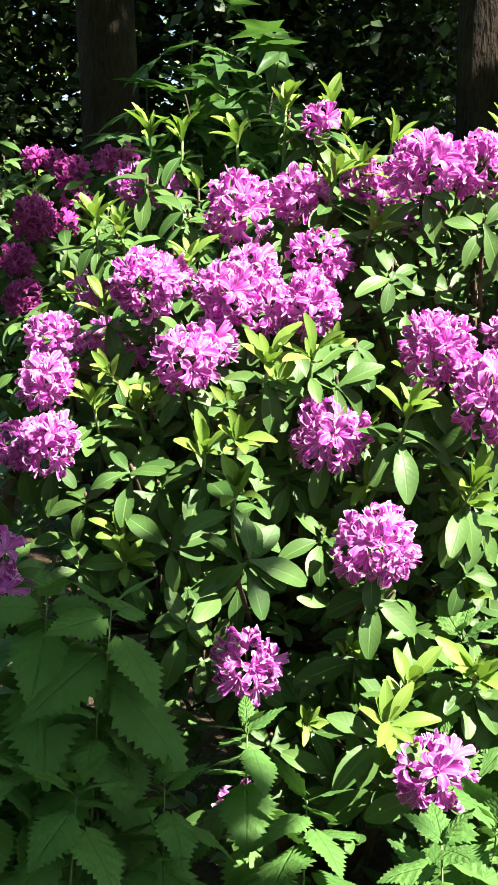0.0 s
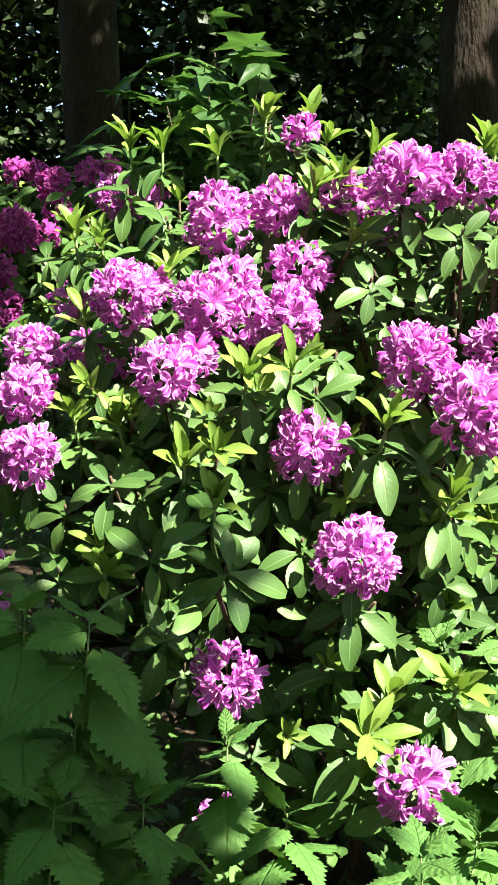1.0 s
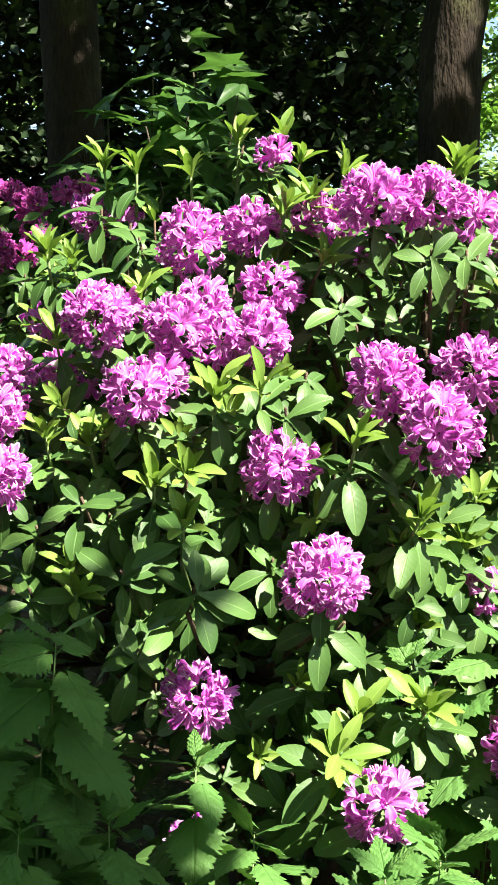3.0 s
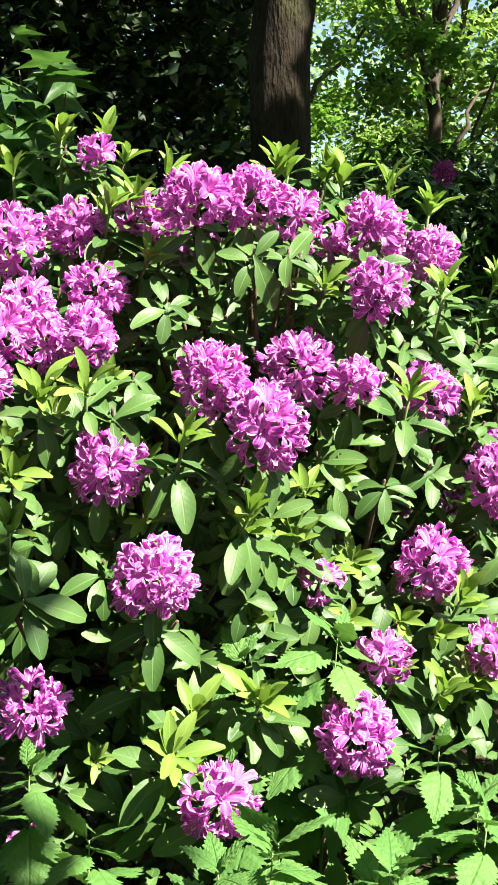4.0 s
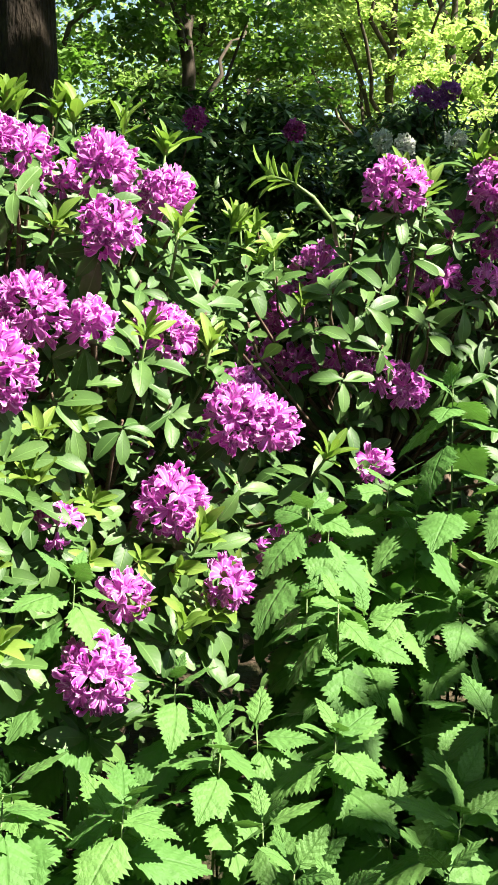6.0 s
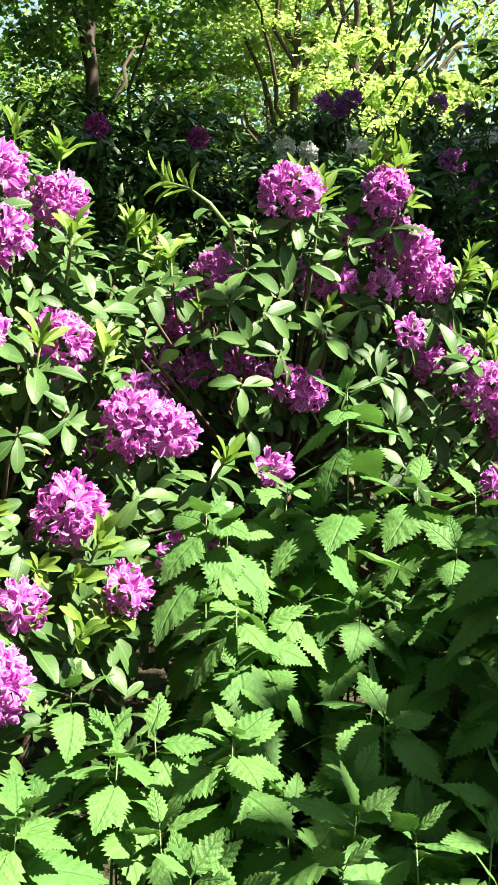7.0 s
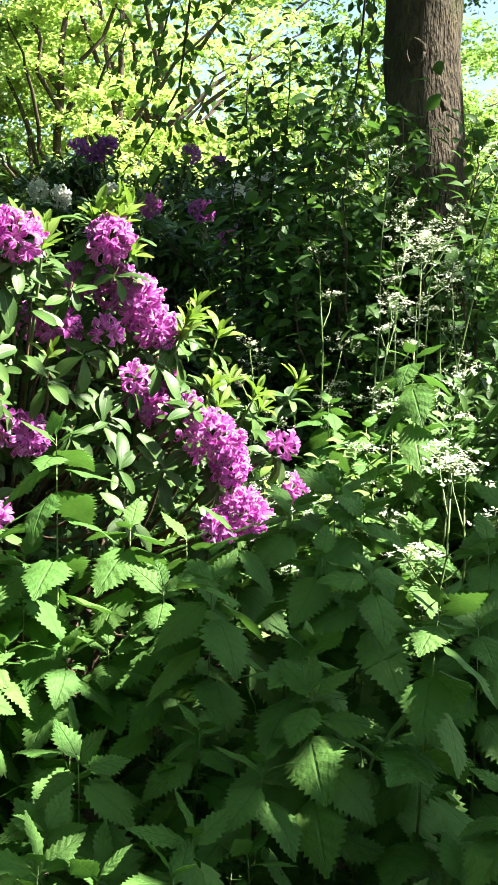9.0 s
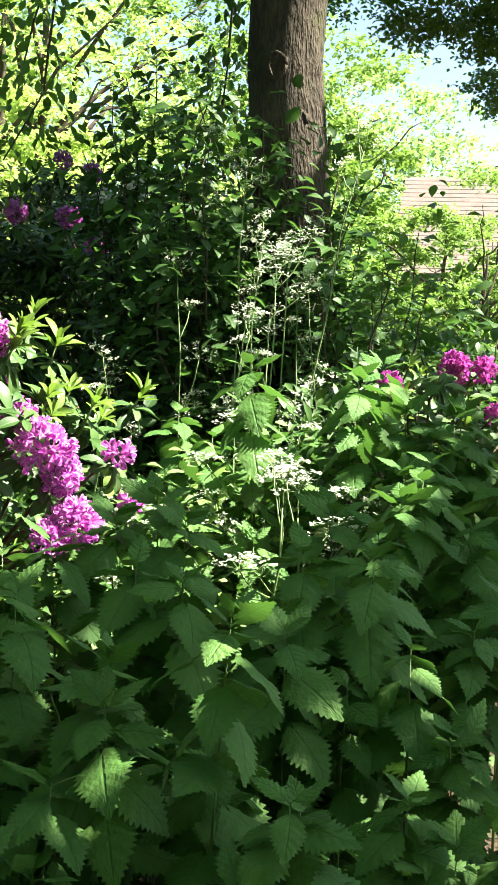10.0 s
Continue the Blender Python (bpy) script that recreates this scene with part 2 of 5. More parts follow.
def leaf_blank(L, W, droop=0.25, fold=0.18, n=6, peak=0.5, wave=0.0, seed=0, petiole=0.08, blunt=0.8, tip=0.02):
    """Lance-shaped leaf: three columns, arched along its length and folded along the midrib."""
    r = random.Random(seed)
    v, f, uv = [], [], []
    ph = r.uniform(0, 6)
    for i in range(n + 1):
        s = (i / n) ** 0.86
        if s < petiole:
            w = 0.004
        else:
            q = (s - petiole) / (1 - petiole)
            w = W / 2 * max(0.0, math.sin(math.pi * q ** (math.log(0.5) / math.log(peak)))) ** blunt
        if i == n:
            w = W * tip
        if i == 0:
            w = W * 0.05
        y = L * s * (1 - 0.12 * droop * s)
        z = L * (0.10 * s - droop * s * s)
        zz = w * fold * 2 + wave * L * 0.04 * math.sin(ph + s * 9)
        v += [(-w, y, z + zz), (0, y, z), (w, y, z + w * fold * 2 - wave * L * 0.04 * math.sin(ph + 1 + s * 8))]
        uv += [(0, s), (0.5, s), (1, s)]
    for i in range(n):
        a = i * 3
        f += [(a, a + 1, a + 4, a + 3), (a + 1, a + 2, a + 5, a + 4)]
    return Blank(v, f, uv)


def nettle_blank(L, W, droop=0.5, seed=0, teeth=13, hang=45):
    """Heart-shaped blade with forward-pointing teeth on a short stalk, drooping to a long tip."""
    r = random.Random(seed)
    v, f, uv = [], [], []
    st = 0.26 * L
    ph, lean = r.uniform(0, 6), r.uniform(-0.06, 0.06)
    ch, sh = math.cos(radians(hang)), math.sin(radians(hang))
    ks = (0.0, 0.05, 0.11, 0.2, 0.3, 0.42, 0.56, 0.7, 0.84, 0.93, 1.0)
    kw = (0.12, 0.58, 0.82, 0.97, 1.0, 0.92, 0.74, 0.51, 0.27, 0.13, 0.0)
    for k in range(3):
        y = st * k / 2
        v += [(-0.0013, y, 0.03 * L * k / 2), (0.0013, y, 0.03 * L * k / 2)]
        uv += [(0.49, 0.0), (0.51, 0.0)]
    f += [(0, 1, 3, 2), (2, 3, 5, 4)]
    b = len(v)
    n = 2 * teeth + 1
    for i in range(n):
        s = i / (n - 1)
        w = W / 2 * float(np.interp(s, ks, kw)) + 0.0004
        tooth = i % 2 == 1
        bulge = math.sin(ph + s * 7)
        for c, u in ((-1, 0), (-0.78, 0.11), (-0.4, 0.3), (0, 0.5), (0.4, 0.7), (0.78, 0.89), (1, 1)):
            a = abs(c)
            edge = (1.14 * r.uniform(0.95, 1.05) if tooth else 0.87) if a == 1 else 1.0
            yy = L * s * (1 - 0.18 * droop * s) - 0.13 * L * a * (1 - s) ** 6 + 0.07 * L * a * (1 - s) * s
            if a == 1 and tooth:
                yy += 0.030 * L
            zz = -droop * L * s * s * 0.6 + 0.16 * w * a - 0.30 * w * a * a * (0.8 + 0.3 * bulge)
            zz += 0.035 * W * a * math.sin(ph * 2 + s * 17 + c * 2) * (1 - s)
            v.append((w * c * edge + lean * L * s * s, st + yy * ch + zz * sh, 0.03 * L - yy * sh + zz * ch))
            uv.append((u, s))
    for i in range(n - 1):
        for c in range(6):
            a = b + i * 7 + c
            f.append((a, a + 1, a + 8, a + 7))
    return Blank(v, f, uv)


def maple_blank(L, seed=0):
    """Five-lobed palmate leaf."""
    r = random.Random(seed)
    v, uv, f = [(0, 0, 0)], [(0.5, 0)], []
    lobes = [(-2.0, 0.5), (-1.55, 0.3), (-1.05, 0.85), (-0.62, 0.42), (0, 1.0), (0.62, 0.42), (1.05, 0.85), (1.55, 0.3), (2.0, 0.5)]
    pts = []
    for i, (a, d) in enumerate(lobes):
        if i % 2 == 0:
            pts += [(a - 0.13, d * 0.72), (a, d), (a + 0.13, d * 0.72)]
        else:
            pts.append((a, d))
    for a, d in pts:
        d *= L * r.uniform(0.92, 1.05)
        v.append((math.sin(a) * d, 0.3 * L + math.cos(a) * d * 0.8, -0.25 * d * d / L + r.uniform(-0.02, 0.02) * L))
        uv.append((0.5 + 0.5 * math.sin(a), d / L))
    v[0] = (0, 0.3 * L, 0)
    for i in range(1, len(pts)):
        f.append((0, i, i + 1))
    k = len(v)
    v += [(-0.002, 0, 0), (0.002, 0, 0), (0.002, 0.3 * L, 0), (-0.002, 0.3 * L, 0)]
    uv += [(0.5, 0)] * 4
    f.append((k, k + 1, k + 2, k + 3))
    return Blank(v, f, uv)


def tube(path, radii, sides=6, wob=0.0, seed=0):
    """Tapered tube through the points of path."""
    r = random.Random(seed)
    v, f, uv = [], [], []
    pts = [Vector(p) for p in path]
    n = len(pts)
    for i, p in enumerate(pts):
        d = (pts[min(i + 1, n - 1)] - pts[max(i - 1, 0)]).normalized()
        ref = Vector((1, 0, 0)) if abs(d.x) < 0.8 else Vector((0, 1, 0))
        a = d.cross(ref).normalized()
        b = d.cross(a)
        for k in range(sides):
            t = 2 * math.pi * k / sides
            rr = radii[i] * (1 + r.uniform(-wob, wob))
            q = p + (a * math.cos(t) + b * math.sin(t)) * rr
            v.append(tuple(q))
            uv.append((k / sides, i / max(1, n - 1)))
    for i in range(n - 1):
        for k in range(sides):
            a, b = i * sides + k, i * sides + (k + 1) % sides
            f.append((a, b, b + sides, a + sides))
    f.append(tuple(range(sides))[::-1])
    f.append(tuple((n - 1) * sides + k for k in range(sides)))
    return Blank(v, f, uv)


def bent(a, b, n=6, sag=0.0, jit=0.0, rng=random):
    """Points on a slightly bowed way from a to b."""
    a, b = Vector(a), Vector(b)
    out = []
    L = (b - a).length
    for i in range(n + 1):
        s = i / n
        p = a.lerp(b, s)
        p.z -= sag * L * math.sin(math.pi * s)
        if 0 < i < n:
            p += Vector((rng.uniform(-1, 1), rng.uniform(-1, 1), rng.uniform(-1, 1))) * jit * L
        out.append(p)
    return out


I4 = Matrix.Identity(4)
OLD = [leaf_blank(L * 0.84, W * 0.92, d, fo, 7, 0.54, 0.5, i, 0.12, 0.55, 0.13) for i, (L, W, d, fo) in enumerate(((0.112, 0.040, 0.22, 0.16), (0.10, 0.037, 0.30, 0.2), (0.09, 0.033, 0.15, 0.12), (0.12, 0.041, 0.38, 0.2)))]
NEW = [leaf_blank(L, W, d, fo, 6, 0.55, 0.3, 10 + i, 0.08, 0.65, 0.12) for i, (L, W, d, fo) in enumerate(((0.072, 0.021, 0.1, 0.3), (0.064, 0.019, 0.18, 0.3), (0.08, 0.025, 0.26, 0.25), (0.055, 0.017, -0.05, 0.35)))]
NETTLE = [nettle_blank(L, W, d, 20 + i, 12, h) for i, (L, W, d, h) in enumerate(((0.125, 0.092, 0.3, 14), (0.115, 0.086, 0.35, 30), (0.14, 0.094, 0.4, 44), (0.112, 0.084, 0.3, 56), (0.13, 0.092, 0.35, 36)))]
SMALL_NETTLE = [nettle_blank(L, W, d, 30 + i, 8, 6) for i, (L, W, d) in enumerate(((0.055, 0.032, 0.2), (0.046, 0.024, 0.3)))]
MAPLE = [maple_blank(0.13, i) for i in range(3)]
OVATE = [leaf_blank(1.0, 0.58, d, 0.15, 4, 0.45, 0.3, 40 + i) for i, d in enumerate((0.1, 0.3))]
CHIP = [leaf_blank(1.0, 0.62, d, 0.12, 2, 0.45, 0.0, 50 + i, 0.0) for i, d in enumerate((0.1, 0.35))]

SPECK = [Blank([(0, 0, 0), (-0.3, 0.45, 0.08), (0, 1, -0.15), (0.3, 0.45, 0.08)], [(0, 3, 2, 1)], [(0.5, 0), (0, 0.5), (0.5, 1), (1, 0.5)]),
         Blank([(0, 0, 0), (-0.34, 0.4, -0.06), (0, 0.9, -0.3), (0.34, 0.4, -0.06)], [(0, 3, 2), (0, 2, 1)], [(0.5, 0), (0, 0.5), (0.5, 1), (1, 0.5)])]


def floret_blank(size, seed):
    """Open star of five frilled, recurved petals round a short tube, with stamens; axis +Z."""
    r = random.Random(seed)
    v, f, uv = [], [], []
    prof = [(0.04, 0.0, 0.04), (0.09, 0.22, 0.08), (0.21, 0.38, 0.125), (0.36, 0.46, 0.155), (0.49, 0.44, 0.145), (0.58, 0.35, 0.07)]
    for k in range(5):
        a0 = 2 * math.pi * k / 5 + r.uniform(-0.15, 0.15)
        b = len(v)
        flare, ph, tw, lift = r.uniform(0.85, 1.2), r.uniform(0, 6), r.uniform(-0.5, 0.5), r.uniform(-0.1, 0.16)
        for i, (rad, z, half) in enumerate(prof):
            s = i / 5
            for c in range(7):
                u = (c / 6 - 0.5) * 2
                x = size * rad * flare - (size * 0.035 * u * u * max(0, i - 3))
                y = size * half * u
                zz = size * (z + lift * s) + size * s * (0.085 * math.sin(ph + 7 * u + 6 * s) + (0.05 * math.sin(ph * 3 + 9.5 * c) if i > 2 else 0) + 1.1 * tw * half * u + 0.11 * u * u)
                v.append((math.cos(a0) * x - math.sin(a0) * y, math.sin(a0) * x + math.cos(a0) * y, zz))
                uv.append((c / 6, s))
        for i in range(5):
            for c in range(6):
                q = b + i * 7 + c
                f.append((q, q + 1, q + 8, q + 7))
    for k in range(4):
        a, e = r.uniform(0, 6.3), r.uniform(0.1, 0.5)
        tip = Vector((math.cos(a) * e, math.sin(a) * e, 1)) * size * 0.62
        b = len(v)
        v += [(0.0006, 0, 0.1 * size), (-0.0006, 0, 0.1 * size), tuple(tip + Vector((-0.0009, 0, 0))), tuple(tip + Vector((0.0009, 0, 0)))]
        uv += [(0.5, 0.0)] * 4
        f.append((b, b + 1, b + 2, b + 3))
    return Blank(v, f, uv)


FLORET = [floret_blank(s, 60 + i) for i, s in enumerate((0.054, 0.049, 0.058, 0.046))]


def truss_frames(axis, n, rad, rng):
    """Poses of the florets on a dome about axis."""
    ax = Vector(axis).normalized()
    q = Vector((0, 0, 1)).rotation_difference(ax)
    out = []
    for i in range(n):
        c = 1 - (i + 0.5) / n * 1.35
        s = math.sqrt(max(0, 1 - c * c))
        a = i * 2.39996 + rng.uniform(-0.3, 0.3)
        d = q @ Vector((s * math.cos(a), s * math.sin(a), c))
        d = (d + Vector((rng.uniform(-1, 1), rng.uniform(-1, 1), rng.uniform(-1, 1))) * 0.28).normalized()
        m = Vector((0, 0, 1)).rotation_difference(d).to_matrix().to_4x4() @ Matrix.Rotation(rng.uniform(0, 6.3), 4, "Z")
        m.translation = d * rad * rng.uniform(0.55, 1.2)
        out.append(m)
    return out


def whorl_frames(p, axis, n, el, rng, jit=0.3, s=1.0):
    """Poses of leaves radiating about axis at p; el: degrees above the plane across it."""
    ax = Vector(axis).normalized()
    q = Vector((0, 0, 1)).rotation_difference(ax)
    out = []
    for i in range(n):
        a = i * 2.39996 + rng.uniform(-jit, jit)
        e = radians(rng.uniform(*el))
        rad = q @ Vector((math.cos(a), math.sin(a), 0))
        d = rad * math.cos(e) + ax * math.sin(e)
        nrm = ax * math.cos(e) - rad * math.sin(e) + Vector((rng.uniform(-1, 1), rng.uniform(-1, 1), 0.6)) * 0.25
        out.append(frame_of(Vector(p) + ax * rng.uniform(-0.022, 0.014), d, nrm, s * rng.uniform(0.68, 1.14)))
    return out


LOW = [leaf_blank(L, W, d, 0.15, 2, 0.5, 0.0, 15 + i, 0.0) for i, (L, W, d) in enumerate(((0.15, 0.046, 0.2), (0.13, 0.045, 0.35), (0.12, 0.04, 0.1), (0.14, 0.045, 0.3)))]
OLD_MESH = [single("leaf", b, M_OLD) for b in OLD]
NEW_MESH = [single("young_leaf", b, M_NEW) for b in NEW]


def rhododendron(name, place, label, petals, trusses, shoots, centre, radii, seed, own=300, extra=90, inner=1500, back=120, group="", out_dir=(0.1, -0.8, 0.55), lod=False):
    """A shrub: limbs from its foot, shoots with leaf whorls, domed flower trusses, and leaves behind them.
    trusses: (x, y, z, size); shoots: (x, y, z, young) in the world."""
    rng = random.Random(seed)
    foot = Vector(place)
    bush = thing(name, place, label, "shrub", group)
    C, R = Vector(centre), Vector(radii)
    limbs, mats = [], [M_OLD, M_NEW, M_WOODY, petals, M_STEM]

    def outward(p):
        d = Vector(((p.x - C.x) / R.x, (p.y - C.y) / R.y, (p.z - C.z) / R.z))
        d = d.normalized() if d.length > 1e-3 else Vector((0, 0, 1))
        if not lod:
            d = d * 0.8 + Vector((0.12, -0.55, 0.1))
        return (d + Vector((0, 0, 0.65)) + Vector((rng.uniform(-1, 1), rng.uniform(-1, 1), rng.uniform(-1, 1))) * 0.3).normalized()

    hubs = []
    for i in range(9):
        a = 2 * math.pi * i / 9
        hubs.append(C + Vector((R.x * 0.5 * math.cos(a), R.y * 0.5 * math.sin(a), R.z * rng.uniform(-0.25, 0.35))))
    for h in hubs:
        pts = bent(foot + Vector((rng.uniform(-0.1, 0.1), rng.uniform(-0.1, 0.1), 0)), h, 6, -0.05, 0.03, rng)
        part("limb", single("limb", tube([p - foot for p in pts], [0.024 - 0.0022 * k for k in range(7)], 7, 0.1, rng.random()), M_WOODY), bush)
    rest = []
    count = 0
    fcount = 0
    oldt, newt = [(b, 0) for b in OLD], [(b, 1) for b in NEW]

    def stem_to(p, ax, r0=0.0035):
        h = min(hubs, key=lambda q: (q - p).length)
        mid = p - ax * 0.10
        pts = [p, p.lerp(mid, 0.5), mid, mid.lerp(h, 0.45) + Vector((0, 0, -0.03)), h]
        return tube([q - p for q in pts], [r0 * 0.8, r0, r0 * 1.2, r0 * 1.6, r0 * 2.2], 5, 0.05, rng.random())

    def leaves_at(p, ax, young, parent, s=1.0, el=(-45, 30)):
        nonlocal count
        sets = [(OLD_MESH, LOW if lod else OLD, 0, whorl_frames(Vector((0, 0, -0.02)) if not young else ax * -0.05, ax, rng.randint(6, 9), el, rng, 0.5, s))]
        if young and not lod:
            sets.append((NEW_MESH, NEW, 1, whorl_frames(Vector((0, 0, 0)), ax, rng.randint(8, 11), (22, 80), rng, 0.3, s)))
        for meshes, blanks, slot, ms in sets:
            for m in ms:
                k = rng.randrange(len(blanks))
                if parent is not None and count < own:
                    part("young_leaf" if slot else "leaf", meshes[k], parent, m)
                    count += 1
                else:
                    rest.append((blanks[k], Matrix.Translation(p - foot) @ m, slot))

    for x, y, z, size in trusses:
        p = Vector((x, y, z))
        ax = (outward(p) * 0.5 + Vector(out_dir).normalized() * 0.8).normalized()
        rad = 0.5 * size - 0.030
        ms = truss_frames(ax, (rng.randint(21, 26) if size > 0.12 else rng.randint(14, 18)) if size > 0.1 else (9 if size > 0.08 else 5), max(0.01, rad), rng)
        st = stem_to(p, ax, 0.004)
        pieces = [(st, I4, 0)]
        for m in ms:
            e = m.translation
            pieces.append((tube([(0, 0, 0), e * 0.6, e], [0.0012, 0.001, 0.0015], 4), I4, 1))
        whole = fcount >= 300 or lod
        if whole:
            pieces += [(FLORET[rng.randrange(4)], m, 2) for m in ms]
        tr = part("flower_truss", joined("flower_truss", pieces, [M_WOODY, M_STEM, petals]), bush, Matrix.Translation(p - foot))
        if not whole:
            for m in ms:
                part("flower", FLOWER_MESH[petals.name][rng.randrange(4)], tr, m)
                fcount += 1
        leaves_at(p - ax * (0.3 * size + 0.01), ax, False, None, 1.0, (-52, 4))
    for x, y, z, young in shoots:
        p = Vector((x, y, z))
        ax = outward(p)
        if young:
            ax = (ax + Vector((0, 0, 0.6))).normalized()
        sh = part("shoot", single("shoot", stem_to(p, ax), M_STEM if young else M_WOODY), bush, Matrix.Translation(p - foot))
        leaves_at(p, ax, young, sh)
    # further shoots between those
    anchors = [Vector(a[:3]) for a in (*trusses, *shoots)]
    made = 0
    tries = 0
    put = []
    while made < extra and tries < extra * 30 and anchors:
        tries += 1
        a, b = rng.choice(anchors), rng.choice(anchors)
        if (a - b).length > 0.55:
            continue
        p = a.lerp(b, rng.random()) + Vector((rng.uniform(-0.05, 0.05), rng.uniform(0.02, 0.16), rng.uniform(-0.1, 0.03)))
        if any((p - q).length < 0.07 for q in put) or any((p - Vector(t[:3])).length < 0.09 for t in trusses):
            continue
        put.append(p)
        ax = outward(p)
        leaves_at(p, ax, rng.random() < 0.3, None, rng.uniform(0.65, 0.95))
        rest.append((stem_to(p, ax), Matrix.Translation(p - foot), 2))
        made += 1
    # the sides and back of the crown
    for i in range(back):
        z = rng.uniform(-0.6, 1)
        a = rng.uniform(0, 2 * math.pi)
        s = math.sqrt(1 - z * z)
        d = Vector((s * math.cos(a), s * math.sin(a), z))
        if (d.y < -0.35 and not lod) or (lod and d.y > 0.4):
            continue
        p = C + Vector((d.x * R.x, d.y * R.y, d.z * R.z)) * rng.uniform(0.85, 1.0)
        leaves_at(p, outward(p), rng.random() < 0.25, None)
    # leaves inside
    for i in range(inner):
        if anchors and rng.random() < 0.6:
            a, b = rng.choice(anchors), rng.choice(anchors)
            if (a - b).length > 0.6:
                b = a
            p = a.lerp(b, rng.random()) + Vector((rng.uniform(-0.1, 0.1), rng.uniform(0.14, 0.6), rng.uniform(-0.3, -0.02)))
        else:
            p = C + Vector((rng.uniform(-1, 1) * R.x, rng.uniform(-1, 0.8) * R.y, rng.uniform(-1, 0.85) * R.z)) * 0.8
        if p.z < 0.05:
            continue
        d = Vector((rng.uniform(-1, 1), rng.uniform(-1.2, 0.8), rng.uniform(-0.8, 0.5)))
        rest.append(((LOW if lod else OLD)[rng.randrange(4)], frame_of(p - foot, d, Vector((rng.uniform(-0.5, 0.7), rng.uniform(-1.1, 0.1), 1)), rng.uniform(0.55, 1.0)), 0))
    part("foliage", joined("foliage", rest, mats), bush, None, "", "stuff")
    return bush


FLOWER_MESH = {m.name: [single("flower", b, m) for b in FLORET] for m in (M_LILAC, M_MAGENTA, M_WHITE, M_PURPLE)}


# ---- ground ----
def ground_height(x, y):
    d = math.hypot(x - 1, y - 2)
    return 0.03 * noise.noise(Vector((x * 0.9, y * 0.9, 0))) * min(1, d) - 0.02


gx = [-150, -80, -40, -20, -12] + [-8 + 0.5 * i for i in range(45)] + [16, 20, 28, 45, 90, 150]
gy = [-150, -80, -40, -20, -10] + [-5 + 0.5 * i for i in range(45)] + [20, 25, 35, 50, 90, 150]
gv = [(x, y, ground_height(x, y)) for y in gy for x in gx]
gf = [(j * len(gx) + i, j * len(gx) + i + 1, (j + 1) * len(gx) + i + 1, (j + 1) * len(gx) + i) for j in range(len(gy) - 1) for i in range(len(gx) - 1)]
ground = new("ground", mesh_from("ground", gv, gf, [(0, 0)] * len(gv), [M_SOIL]))
tagged(ground, "dark woodland soil strewn with old brown leaves", "ground", kind="structure")


# ---- trees ----
def trunk_blank(base, top, r0, r1, seed, sides=18, n=14):
    rng = random.Random(seed)
    pts = bent(base, top, n, 0, 0.006, rng)
    rad = [(r0 + (r1 - r0) * i / n) * (1 + 0.5 * math.exp(-i * 1.1)) for i in range(n + 1)]
    return tube(pts, rad, sides, 0.05, seed)


def tree(name, base, top, r0, r1, label, seed, limbs=(), bark=None):
    """A trunk with its limbs, given as (start height share, end point, radius)."""
    bark = bark or M_SHADE_BARK
    rng = random.Random(seed)
    t = thing(name, base, label, "tree")
    b = Vector(base)
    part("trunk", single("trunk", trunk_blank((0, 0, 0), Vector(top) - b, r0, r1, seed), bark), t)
    for s, end, r in limbs:
        a = (Vector(top) - b) * s
        pts = bent(a, Vector(end) - b, 8, -0.06, 0.03, rng)
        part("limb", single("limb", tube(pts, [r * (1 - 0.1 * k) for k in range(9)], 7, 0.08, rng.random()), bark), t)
    return t


def cloud(name, p, d, n, size, blanks, mat, rs):
    """One mesh of many leaves: places, directions, normals and sizes as arrays."""
    d = d / np.linalg.norm(d, axis=1, keepdims=True)
    n = n - d * np.sum(n * d, axis=1, keepdims=True)
    n = n / np.maximum(1e-6, np.linalg.norm(n, axis=1, keepdims=True))
    x = np.cross(d, n)
    kind = rs.randint(0, len(blanks), len(p))
    vs, fs, us, base = [], [], [], 0
    for k, b in enumerate(blanks):
        w = np.nonzero(kind == k)[0]
        v = (x[w, None, :] * b.v[None, :, 0:1] + d[w, None, :] * b.v[None, :, 1:2] + n[w, None, :] * b.v[None, :, 2:3]) * size[w, None, None] + p[w, None, :]
        vs.append(v.reshape(-1, 3))
        us.append(np.tile(b.uv, (len(w), 1)))
        m = len(b.v)
        for f in b.f:
            fs += (np.arange(len(w))[:, None] * m + np.array(f)[None, :] + base).tolist()
        base += len(w) * m
    return mesh_from(name, np.concatenate(vs), fs, np.concatenate(us), [mat])


